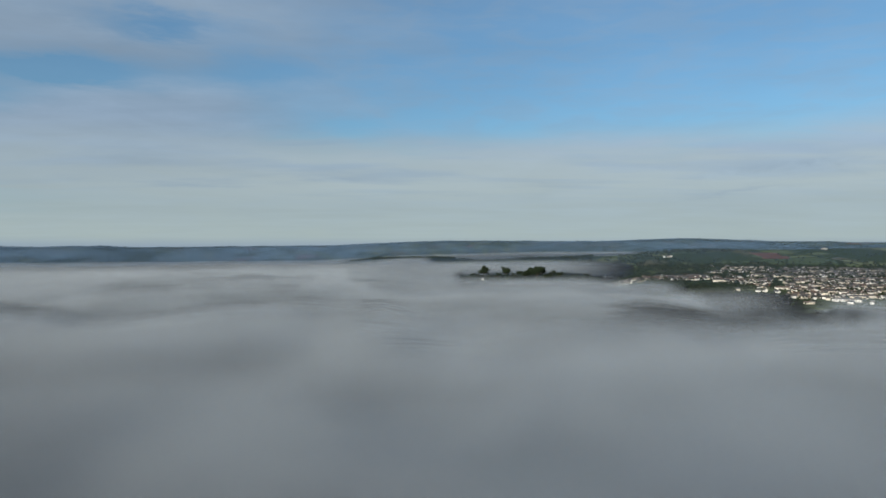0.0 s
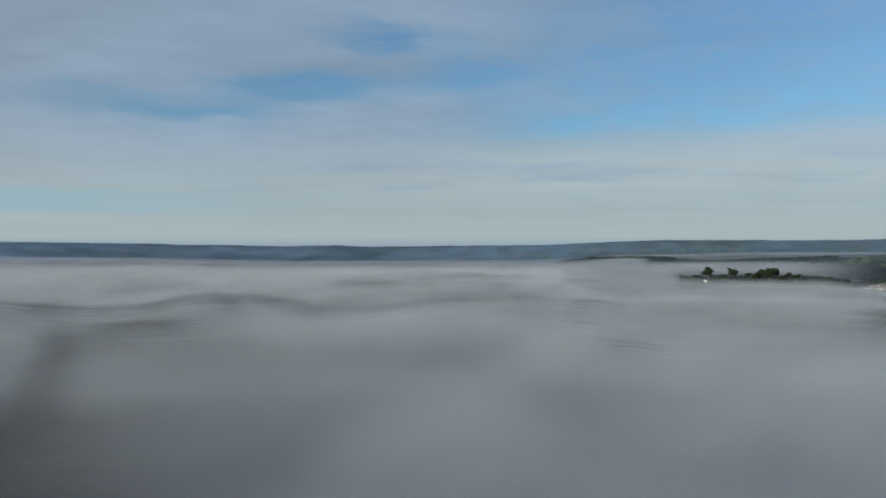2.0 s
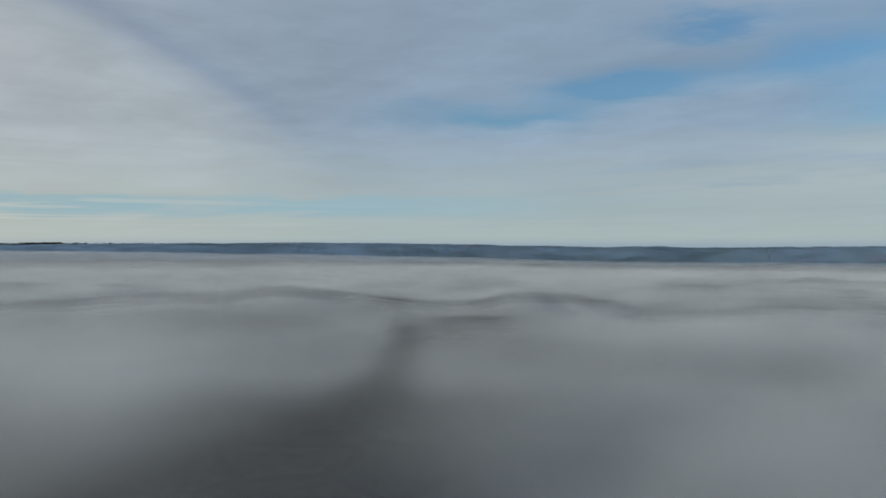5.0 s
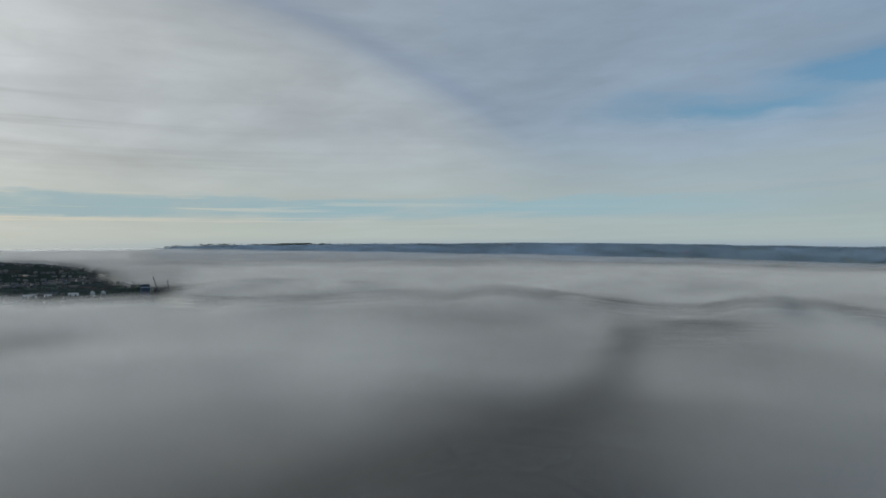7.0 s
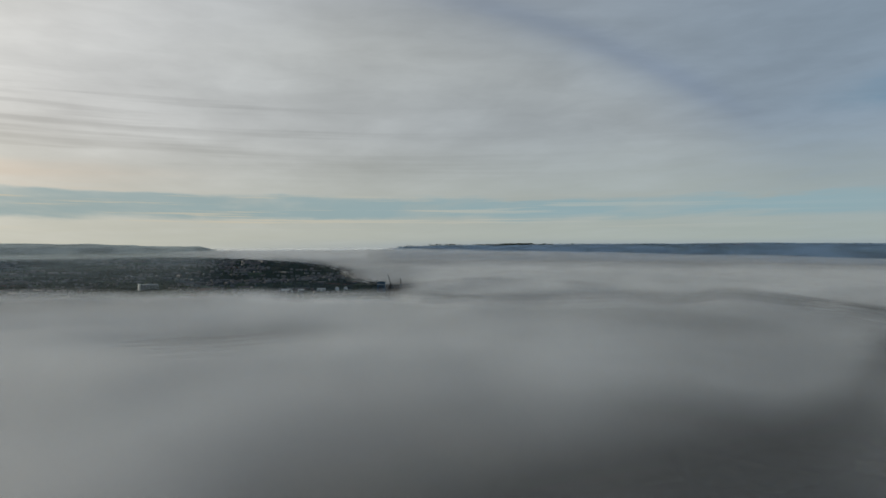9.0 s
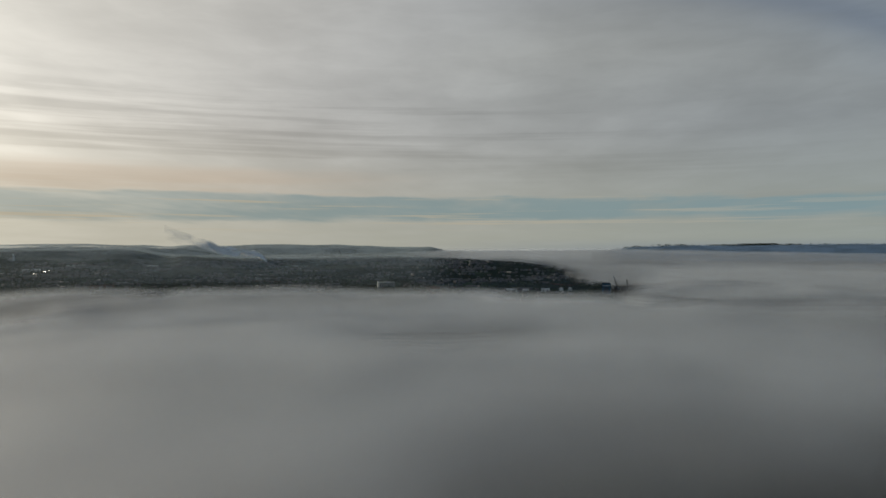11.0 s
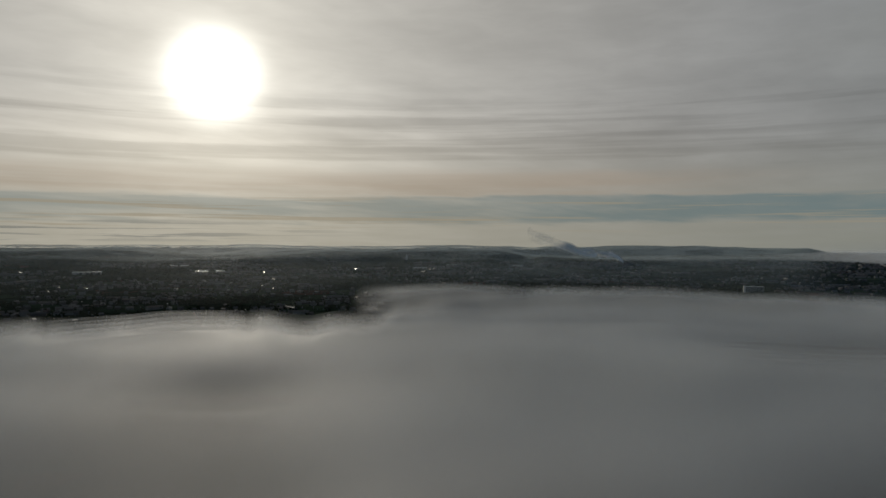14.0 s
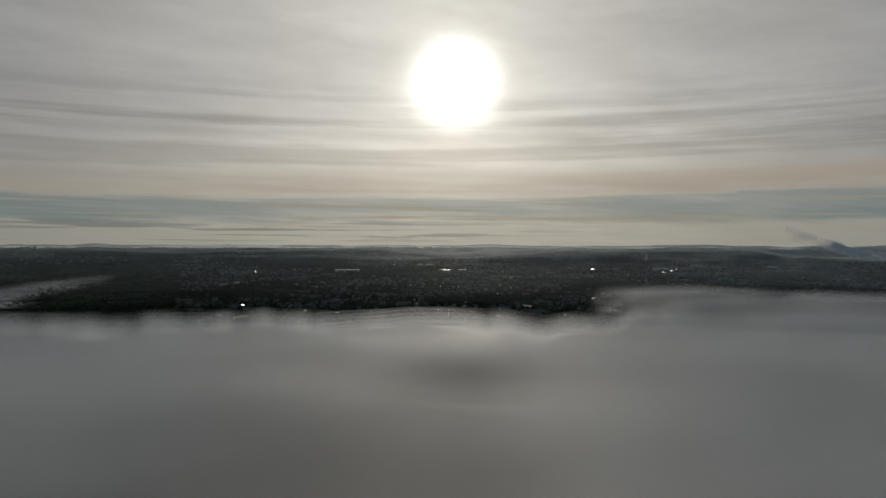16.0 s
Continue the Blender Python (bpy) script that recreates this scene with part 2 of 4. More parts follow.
def relief(az, d):
    x, y = -np.sin(np.radians(az)) * d, np.cos(np.radians(az)) * d
    rough = fbm(x, y, 420, 4, 5)
    far_el = lambda *pts: np.interp(az, [p[0] for p in pts], [p[1] for p in pts])
    z = 6 + 3 * rough + 0 * d
    # the town's hillside and the green hill behind it
    hill_el = far_el((-90, -.2), (-34, -.22), (-22, -.3), (-18, -.38), (-14, -.8), (-10, -1.05), (-3, -1.35), (0, -2.4))
    hill = PLAN_EYE + 2900 * np.tan(np.radians(hill_el)) + 3 * rough
    town = rise(d, (500, 6), (750, 22), (1000, 40), (1400, 52), (1900, 62)) + rough * np.clip(d / 300 - 2, 0, 3)
    west = 1 - smooth(az, -17, -9)
    z = z + (town - z) * west * smooth(az, -75, -50) * (1 - smooth(d, 2900, 3500))
    z = np.maximum(z, hill * np.where(d < 2900, smooth(d, 1500, 2900) ** 0.6, 1 - smooth(d, 2950, 3700)) * (1 - smooth(az, -3, 0)) * smooth(az, -88, -60))
    # wooded knoll at the town's end
    z = np.maximum(z, 57 * np.exp(-((az + 7) / 7.0) ** 8 - ((d - 1390) / 150) ** 2))
    # wooded spur in the mist
    z = np.maximum(z, (66 + 4 * rough) * np.exp(-((az - 2) / 7.5) ** 4 - ((d - 2950) / 260) ** 2))
    # far shore
    crest = far_el((-90, .25), (-34, .15), (-26, .25), (-19, .5), (-13, .3), (0, .32), (6, .12), (9, -.05), (14, -.1), (24, -.18), (26, -.05), (30, -.15), (38, 0), (44, .12), (52, .2), (60, .16), (70, .1), (79, .02), (82.2, -.12), (85, -.7), (95, -.7), (98, -.03), (103, .05), (112, .06), (121, -.05), (130, -.1), (180, -.05), (270, .2))
    crest = crest + smooth(az, 96, 102) * (0.12 * wave(az / 5, 0 * az, 7) + 0.07 * wave(az / 1.6, 0 * az, 8))
    top = PLAN_EYE + 4650 * np.tan(np.radians(crest)) + 2.5 * fbm(x, y, 130, 3, 9)
    z = np.maximum(z, top * np.where(d < 4650, np.clip(1 - ((4650 - d) / 1500) ** 2 * 0.62, 0, 1), np.clip(1 - ((d - 4650) / 700) ** 2, 0, 1)) * smooth(d, 2700, 4000))
    # the harbour town
    harbour = rise(d, (900, 4), (1250, 14), (1500, 30), (1900, 50), (2300, 72), (2600, 74), (2900, 50), (3200, 10)) + rough * 4
    brow = far_el((80, 3.4), (82, 3.2), (83.6, 2.75), (85.9, 2.3), (88, 1.75), (90.5, 1.42), (95, 1.15), (100, 1.0), (125, 0.9))
    harbour = np.minimum(harbour, PLAN_EYE - d * np.tan(np.radians(brow)))
    z = z + (np.maximum(z, harbour) - z) * band(az, 83.0, 118, 0.8)
    # the wide town under the sun
    east = rise(d, (500, 5), (900, 22), (1300, 42), (1700, 56), (2300, 72), (3000, 88), (3900, 101), (4600, 108), (4950, 109)) + 14 * wave(az / 6, 0 * az, 11) * np.exp(-((d - 3300) / 320) ** 2) + rough * np.clip(d / 260 - 1, 0, 9)
    z = z + (np.maximum(z, east) - z) * smooth(az, 112, 122) * (1 - smooth(az, 215, 250))
    return z


def polar_grid(rings, azimuths):
    d, a = np.meshgrid(rings, azimuths, indexing="ij")
    a = np.where(a > 269, a - 360, a)
    return d, a, -np.sin(np.radians(a)) * d, np.cos(np.radians(a)) * d


def veil_mesh(name, x, y, z, thickness, closed=True):
    """A sheet of fog over a polar grid, only where there is any, with its thickness."""
    me = grid_mesh(name, x, y, z, closed, thickness > 0.012)
    me.attributes.new("thickness", "FLOAT", "POINT").data.foreach_set("value", thickness.astype(np.float32).ravel())
    return me


def grid_mesh(name, x, y, z, closed=True, keep=None):
    """A mesh over a polar grid, rings by azimuths."""
    r, c = x.shape
    verts = np.stack([x, y, z], -1).reshape(-1, 3)
    i, j = np.meshgrid(np.arange(r - 1), np.arange(c if closed else c - 1), indexing="ij")
    k = (j + 1) % c
    faces = np.stack([i * c + j, i * c + k, (i + 1) * c + k, (i + 1) * c + j], -1).reshape(-1, 4)[:, ::-1]
    if keep is not None:
        faces = faces[keep.ravel()[faces].any(1)]
    return raw_mesh(name, verts, faces)


def raw_mesh(name, verts, faces, smooth_faces=True):
    verts, faces = np.asarray(verts, np.float32), np.asarray(faces, np.int32)
    me = bpy.data.meshes.new(name)
    me.vertices.add(len(verts))
    me.vertices.foreach_set("co", verts.ravel())
    k = faces.shape[1]
    me.loops.add(faces.size)
    me.loops.foreach_set("vertex_index", faces.ravel())
    me.polygons.add(len(faces))
    me.polygons.foreach_set("loop_start", np.arange(0, faces.size, k, dtype=np.int32))
    me.polygons.foreach_set("use_smooth", np.full(len(faces), smooth_faces))
    me.update(calc_edges=True)
    return me


AZS = np.concatenate([np.arange(-36, 180, 0.54), np.arange(180, 324, 3.0)])
FOG_AZS = np.concatenate([np.arange(-36, 96, 0.8), np.arange(96, 178, 0.45), np.arange(178, 324, 3.0)])


# ---- materials ----
def material(name):
    mat = bpy.data.materials.new(name)
    mat.use_nodes = True
    n = Nodes(mat.node_tree)
    return mat, n, n.add("ShaderNodeTexCoord").outputs["Object"]


def finish(n, shader):
    out = n.tree.nodes.new("ShaderNodeOutputMaterial")
    n.links.new(shader, out.inputs[0])


def make_ground():
    mat, n, at = material("fields_and_woods")
    wobble = n.vec("ADD", at, n.scale(n.add("ShaderNodeTexNoise", Vector=at, Scale=0.008, Detail=2.0).outputs["Color"], 60.0))
    flat = n.vec("MULTIPLY", wobble, (1, 1, 0))
    cells = n.add("ShaderNodeTexVoronoi", Vector=flat, Scale=1 / 105)
    pick = n.add("ShaderNodeSeparateColor", Color=cells.outputs["Color"]).outputs[0]
    ramp = n.tree.nodes.new("ShaderNodeValToRGB")
    ramp.color_ramp.interpolation = "CONSTANT"
    stops = [(0.0, (0.034, 0.049, 0.029, 1)), (0.22, (0.052, 0.068, 0.038, 1)), (0.45, (0.025, 0.035, 0.021, 1)), (0.62, (0.066, 0.079, 0.047, 1)), (0.80, (0.048, 0.050, 0.034, 1)), (0.965, (0.085, 0.042, 0.03, 1))]
    for i, (p, c) in enumerate(stops):
        e = ramp.color_ramp.elements[i] if i < 2 else ramp.color_ramp.elements.new(p)
        e.position, e.color = p, c
    n.plug(ramp.inputs[0], pick)
    grain = n.noise(at, 0.06, 5.0, 0.6)
    field = n.mix(1.0, ramp.outputs[0], n.scale((1, 1, 1), n.step(grain, 0.25, 0.75, 0.75, 1.25)), "MULTIPLY")
    hedge = n.add("ShaderNodeTexVoronoi", Vector=flat, Scale=1 / 105)
    hedge.feature = "DISTANCE_TO_EDGE"
    field = n.mix(n.step(hedge.outputs["Distance"], 0.03, 0.06, 1.0, 0.0), field, (0.015, 0.022, 0.012, 1))
    wood = n.step(n.noise(at, 0.0035, 5.0, 0.6), 0.52, 0.56)
    colour = n.mix(wood, field, n.mix(grain, (0.012, 0.02, 0.012, 1), (0.024, 0.034, 0.018, 1)))
    bump = n.add("ShaderNodeBump", Strength=0.6, Distance=2.0, Height=grain)
    shader = n.add("ShaderNodeBsdfDiffuse", Color=colour, Roughness=1.0, Normal=bump.outputs[0])
    finish(n, shader.outputs[0])
    return mat


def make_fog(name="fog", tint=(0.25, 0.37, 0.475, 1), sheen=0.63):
    """Fog: a scattering veil whose density is carried by the mesh and frayed by noise."""
    mat, n, at = material(name)
    dens = n.add("ShaderNodeAttribute")
    dens.attribute_name = "thickness"
    fray = n.noise(at, 0.006, 2.0, 0.4)
    alpha = n.math("MULTIPLY", dens.outputs["Fac"], n.step(fray, 0.3, 0.66, 0.8, 1.08), clamp=True)
    # fine grain of the droplets
    grain = n.add("ShaderNodeTexWhiteNoise", Vector=at).outputs["Value"]
    swing = n.math("MULTIPLY", n.math("MINIMUM", alpha, n.math("SUBTRACT", 1.0, alpha)), 1.8)
    alpha = n.math("ADD", alpha, n.math("MULTIPLY", n.math("SUBTRACT", grain, 0.5), swing))
    # light spreads inside fog, so its shading is softer than its form
    face = n.add("ShaderNodeNewGeometry").outputs["Normal"]
    soft = n.vec("NORMALIZE", n.vec("ADD", n.scale(face, 0.76), (0, 0, 0.24)))
    diffuse = n.add("ShaderNodeBsdfDiffuse", Color=tint, Normal=soft)
    gloss = n.add("ShaderNodeBsdfGlossy", Color=(0.915, 0.915, 0.93, 1), Roughness=0.77, Normal=soft)
    gloss.distribution = "MULTI_GGX"
    body = n.add("ShaderNodeMixShader", Fac=sheen)
    n.links.new(diffuse.outputs[0], body.inputs[1])
    n.links.new(gloss.outputs[0], body.inputs[2])
    # at a low angle of view more droplets line up and the fog brightens
    downy = n.add("ShaderNodeBsdfSheen", Color=(0.74, 0.86, 0.97, 1), Roughness=0.55, Normal=soft)
    whole = n.add("ShaderNodeMixShader", Fac=0.25 if sheen > 0.5 else 0.0)
    n.links.new(body.outputs[0], whole.inputs[1])
    n.links.new(downy.outputs[0], whole.inputs[2])
    veil = n.add("ShaderNodeMixShader", Fac=alpha)
    n.links.new(n.add("ShaderNodeBsdfTransparent").outputs[0], veil.inputs[1])
    n.links.new(whole.outputs[0], veil.inputs[2])
    finish(n, veil.outputs[0])
    return mat


GROUND, FOG = make_ground(), make_fog()

# ---- ground, one sheet to the horizon ----
d, a, x, y = polar_grid(np.concatenate([[-0.02], np.geomspace(0.05, 50, 14), np.geomspace(60, 4960, 230)]), AZS)
ground = new("ground", grid_mesh("ground", *to_real(d, x, y, relief(a, d))))
ground.data.materials.append(GROUND)
tagged(ground, "rolling green and dark wooded land under morning fog", "ground", kind="structure")


# ---- the fog sea ----
def fog_edge(az):
    """How far the near fog reaches before it frays out over land."""
    pts = [(-90, 760), (-36, 900), (-32, 880), (-28, 790), (-24, 740), (-21, 760), (-20.5, 900), (-18.5, 1060), (-16, 1190), (-10, 1310), (-4, 1300), (-1, 1380), (1.5, 2600), (4, 6000), (79.0, 6000), (79.2, 950), (82.4, 960), (84, 950), (90, 965), (97, 980), (102, 1000), (107, 1080),
           (112, 1090), (118, 1050), (122, 880), (126.7, 790), (132, 710), (134.2, 690), (135.5, 590), (140, 640), (153, 665), (169, 660), (176, 760), (200, 760), (320, 760)]
    return sum(np.interp(az + o, [p[0] for p in pts], [p[1] for p in pts]) for o in (-0.8, -0.4, 0, 0.4, 0.8)) / 5


def fog_top(az, d, x, y):
    far = np.interp(az, [-90, -36, -8, 3, 10, 30, 36, 50, 70, 82, 98, 120, 180, 270], [-.7, -.32, -.34, -.6, -1.02, -1.05, -.85, -.6, -.26, -.16, -.25, -.5, -.5, -.7])
    far_z = PLAN_EYE + 4700 * np.tan(np.radians(far))
    z = 58 + (far_z - 58) * smooth(d, 1100, 4700)
    lump = billows(x, y) * (0.55 + 0.45 * smooth(d, 200, 650)) * (1 - 0.72 * smooth(d, 750, 1700)) * (1 - 0.7 * patch(az, d, 64, 560, 20, 0.4)) * (1 - 0.72 * band(az, 86, 178, 8) * (1 - 0.4 * smooth(d, 560, 700) * smooth(az, 116, 124)))
    # the broad swell with its hollow behind, and the trough before the harbour
    lump = lump + 13 * patch(az, d, 66, 690, 22, 0.24) - 16 * patch(az, d, 66, 1000, 24, 0.16) - 12 * patch(az, d, 34, 960, 11, 0.16) - 10 * patch(az, d, 26, 850, 10, 0.12)
    lump = lump - 9 * patch(az, d, 98, 535, 9, 0.12) + 6 * patch(az, d, 96, 410, 13, 0.18) - 6 * patch(az, d, 143, 350, 8, 0.1) + 4 * patch(az, d, 142, 430, 12, 0.1)
    calm = 1 - (0.65 - 0.3 * smooth(az, 112, 124)) * smooth(d, 500, 850) * smooth(az, 82, 86) - 0.5 * smooth(d, 600, 900) * (1 - smooth(az, -4, 4))
    # the bank behind the docks slopes down to the water in front
    z = z - 42 * (1 - smooth(d, 1440, 1850)) * smooth(d, 1100, 1300) * band(az, 81.5, 97, 4.0)
    return z + lump * (1 - 0.3 * smooth(d, 1700, 3500)) * calm


def billows(x, y):
    """Heaped fog: round tops with creases between, at four sizes."""
    wx, wy = x + 50 * swirl(x / 230, y / 230, 201), y + 50 * swirl(x / 230, y / 230, 202)
    out = 0 * x
    for size, tall, seed in ((600, 18, 211), (270, 13, 221), (125, 4.6, 231), (60, 1.5, 241)):
        out = out + tall * (2.2 * np.sqrt(swirl(wx / size, wy / size, seed) ** 2 + 0.045) - 0.78)
    return out


def patch(az, d, az0, d0, wa, wd):
    return np.exp(-((az - az0) / wa) ** 2 - (np.log(d / d0) / wd) ** 2)


def along(x, y, line, width):
    """1 on a line of (azimuth, distance) points, fading with the distance from it."""
    pts = [(-math.sin(radians(az)) * d, math.cos(radians(az)) * d) for az, d in line]
    best = np.full(x.shape, 1e9)
    for (ax, ay), (bx, by) in zip(pts, pts[1:]):
        t = np.clip(((x - ax) * (bx - ax) + (y - ay) * (by - ay)) / ((bx - ax) ** 2 + (by - ay) ** 2), 0, 1)
        best = np.minimum(best, np.hypot(x - ax - t * (bx - ax), y - ay - t * (by - ay)))
    return np.exp(-(best / width) ** 2)


def fog_density(az, d, x, y):
    edge = fog_edge(az) * (1 + (0.10 - 0.05 * band(az, 80, 120, 3)) * fbm(x, y, 160, 3, 41) + (0.03 + 0.05 * smooth(az, 112, 122)) * (swirl(az / 3.1, d / 210, 43) + 0.6 * swirl(az / 1.4, d / 150, 44)))
    near = np.maximum(1 - smooth(d / edge, 0.93 + 0.05 * band(az, 83, 117, 3), 1.11 - 0.04 * band(az, 83, 117, 3)), band(az, 60, 82, 1.3))
    # banks that lie beyond the land
    spill = smooth(az, 83.4, 92)
    banks = band(az, 60, 99, 3) * smooth(d, 1440 + 900 * spill, 1640 + 1200 * spill)
    banks = np.maximum(banks, 0.9 * band(az, 94, 113, 3) * band(d, 2750, 3400, 200))
    banks = np.maximum(banks, 0.38 * band(az, -25, -17, 2.5) * band(d, 790, 1080, 90) * smooth(fbm(x, y, 120, 3, 55), -0.7, 0.3))
    banks = np.maximum(banks, 0.97 * band(az, -12, 6, 4) * band(d, 1620, 2350, 150))
    banks = np.maximum(banks, 0.8 * band(az, -36, 8, 4) * band(d, 3150, 4250, 300))
    banks = np.maximum(banks, 0.85 * band(az, 120, 131, 2) * band(d, 880, 1180, 90) * smooth(fbm(x, y, 150, 3, 51), -0.7, 0.2))
    banks = np.maximum(banks, 0.8 * np.exp(-((d - 1180 - (177 - az) * 70) / 90) ** 2) * band(az, 170, 184, 1))
    # thin places through which the dark ground shows; some put in for shade in hollows
    thin = (0.65 + 0.45 * smooth(-d, -420, -220)) * along(x, y, [(46.3, 600), (45.8, 520), (46.6, 450), (48.7, 300), (52.9, 240), (60.1, 200), (69, 185)], 13 + 8 * smooth(-d, -500, -200)) + 0.7 * patch(az, d, 60, 135, 16, 0.5) + 0.15 * patch(az, d, 42, 200, 20, 0.95)
    # hollows' shade and damped glare under the sun, put in as thinner fog
    thin = thin + 0.4 * patch(az, d, 147, 190, 22, 0.5) + 0.5 * patch(az, d, 143, 265, 14, 0.45) + 1.3 * patch(az, d, -19.5, 700, 5, 0.13) + 0.65 * patch(az, d, -13, 610, 9, 0.13) + 0.4 * patch(az, d, 36, 880, 9, 0.13) + 0.3 * patch(az, d, 66, 925, 20, 0.13) + 0.35 * patch(az, d, 25, 870, 9, 0.12) + 0.3 * patch(az, d, 142, 345, 9, 0.09) + 0.3 * smooth(-d, -380, -140)
    thin = thin + (0.12 + 0.36 * (1 - smooth(az, 50, 75))) * smooth(swirl(x / 300, y / 300, 271) + 0.5 * swirl(x / 140, y / 140, 272), -0.2, 0.75)
    thin = thin * (1 - 0.6 * smooth(d, 900, 1500)) * (1 - 0.78 * band(az, 99, 136, 8) * (1 - smooth(d, 350, 700)))
    thin = thin * (1 - 0.75 * band(az, 87, 175, 4) * smooth(d, 430, 640))
    # side-lit fog and fog seen steeply are darkened here by thinning
    thin = thin + 0.08 * band(az, 14, 60, 8) * smooth(d, 300, 600) * (1 - smooth(d, 1800, 3200))
    thin = thin + 0.8 * band(az, 48, 94, 10) * (1 - smooth(d, 140, 330)) + 0.12 * band(az, 44, 62, 7) * (1 - smooth(d, 300, 700)) + 0.3 * smooth(az, 28, 40) * (1 - smooth(d, 150, 250))
    # shade of the hollows before the harbour and under the sun, put in as thinner fog; the broad swell's edge thinned
    # to darken it
    thin = thin + 0.5 * patch(az, d, 96, 545, 8, 0.075) + 0.3 * patch(az, d, 142, 350, 7, 0.09)
    thin = thin + 0.32 * band(az, 40, 64, 6) * (1 - smooth(d, 500, 1000)) + 0.2 * band(az, 74, 90, 6) * (1 - smooth(d, 230, 480))
    return np.maximum(near * (1 - 0.87 * (1 - np.exp(-thin / 0.8))), banks)


d, a, x, y = polar_grid(np.concatenate([[0.002], np.geomspace(0.5, 60, 12), np.geomspace(68, 200, 36)[:-1], np.geomspace(200, 1350, 225)[:-1], np.geomspace(1350, 4900, 62)]), FOG_AZS)
density, top = fog_density(a, d, x, y), fog_top(a, d, x, y)
fog_sea = tagged(new("fog_sea"), "rolling grey morning fog filling the river valley", "fog", kind="stuff")
# towards the land the fog rises in round heads
brink = d / fog_edge(a)
heads = band(a, 99, 177, 3) * (8 * np.sqrt(swirl(x / 100, y / 100, 341) ** 2 + 0.03) - 2.5) * band(brink, 0.74, 0.97, 0.12)
top = top + heads - 5 * smooth(brink, 0.95, 1.15) * band(a, 99, 177, 3)
for i, (drop, strength) in enumerate(((-5, 0.09), (-2.5, 0.14), (0.5, 0.2), (4, 0.28), (8, 0.42), (13, 0.99))):
    z = top - drop + swirl(x / 110, y / 110, 301 + i) * 1.3
    layer = new("fog_layer", veil_mesh("fog_layer", *to_real(d, x, y, z), density * strength))
    layer.parent = fog_sea
    layer.data.materials.append(FOG)


# ---- distant haze: aerial haze put in as thin tinted layers draped over the far land ----
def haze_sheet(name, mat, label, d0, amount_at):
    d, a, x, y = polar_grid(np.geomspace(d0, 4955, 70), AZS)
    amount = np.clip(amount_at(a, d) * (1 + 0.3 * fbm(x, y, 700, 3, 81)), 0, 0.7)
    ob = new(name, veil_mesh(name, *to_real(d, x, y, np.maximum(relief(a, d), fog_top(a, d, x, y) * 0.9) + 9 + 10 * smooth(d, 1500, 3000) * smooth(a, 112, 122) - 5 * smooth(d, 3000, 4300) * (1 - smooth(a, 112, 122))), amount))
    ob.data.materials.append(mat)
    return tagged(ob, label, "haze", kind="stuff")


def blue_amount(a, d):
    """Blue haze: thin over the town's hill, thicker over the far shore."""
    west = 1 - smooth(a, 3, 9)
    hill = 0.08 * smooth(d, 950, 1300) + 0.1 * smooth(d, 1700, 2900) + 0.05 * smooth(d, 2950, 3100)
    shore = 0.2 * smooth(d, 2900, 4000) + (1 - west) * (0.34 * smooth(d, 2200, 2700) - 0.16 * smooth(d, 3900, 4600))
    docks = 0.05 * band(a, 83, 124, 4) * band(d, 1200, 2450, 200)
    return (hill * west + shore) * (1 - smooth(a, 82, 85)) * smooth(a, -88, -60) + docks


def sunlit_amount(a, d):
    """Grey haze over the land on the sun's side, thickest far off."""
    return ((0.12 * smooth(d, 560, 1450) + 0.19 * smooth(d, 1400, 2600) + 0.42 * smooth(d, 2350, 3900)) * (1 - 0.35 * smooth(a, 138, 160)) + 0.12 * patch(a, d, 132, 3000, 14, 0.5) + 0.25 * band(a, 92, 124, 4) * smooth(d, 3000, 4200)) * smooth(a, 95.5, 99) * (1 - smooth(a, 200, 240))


# the haze's blue and sunlit grey are set in each layer's own tint
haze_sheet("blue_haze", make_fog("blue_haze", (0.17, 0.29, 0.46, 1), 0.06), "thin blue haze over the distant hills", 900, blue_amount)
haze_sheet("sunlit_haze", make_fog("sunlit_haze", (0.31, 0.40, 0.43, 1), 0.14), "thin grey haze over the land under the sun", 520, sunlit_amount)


# ================= things =================
def to_plan(az, d):
    """World x and y for an azimuth and a distance of the plan."""
    d = float(reach(np.float64(d)))
    return -math.sin(radians(az)) * d, math.cos(radians(az)) * d


def ground_z(x, y):
    d = math.hypot(x, y)
    az = math.degrees(math.atan2(-x, y))
    if az < -90:
        az += 360
    return float(land_height(np.array([az]), np.array([d]))[0])


def part(name, bm, mat, parent, label=""):
    me = bpy.data.meshes.new(name)
    bm.to_mesh(me)
    bm.free()
    me.materials.append(mat)
    ob = new(name, me)
    ob.parent = parent
    return tagged(ob, label)


def add_box(bm, x0, y0, z0, x1, y1, z1, bevel=0.0):
    made = bmesh.ops.create_cube(bm, size=1, matrix=Matrix.Translation(((x0 + x1) / 2, (y0 + y1) / 2, (z0 + z1) / 2)) @ Matrix.Diagonal((x1 - x0, y1 - y0, z1 - z0, 1)))
    if bevel:
        edges = {e for v in made["verts"] for e in v.link_edges}
        bmesh.ops.bevel(bm, geom=list(edges), offset=bevel, segments=1, affect="EDGES")
    return bm


def box(*size, bevel=0.0):
    return add_box(bmesh.new(), *size, bevel=bevel)


def add_bar(bm, a, b, r0, r1=None, sides=6):
    a, b = Vector(a), Vector(b)
    way = b - a
    m = Matrix.Translation((a + b) / 2) @ way.to_track_quat("Z", "Y").to_matrix().to_4x4()
    bmesh.ops.create_cone(bm, cap_ends=True, segments=sides, radius1=r0, radius2=r0 if r1 is None else r1, depth=way.length, matrix=m)
    return bm


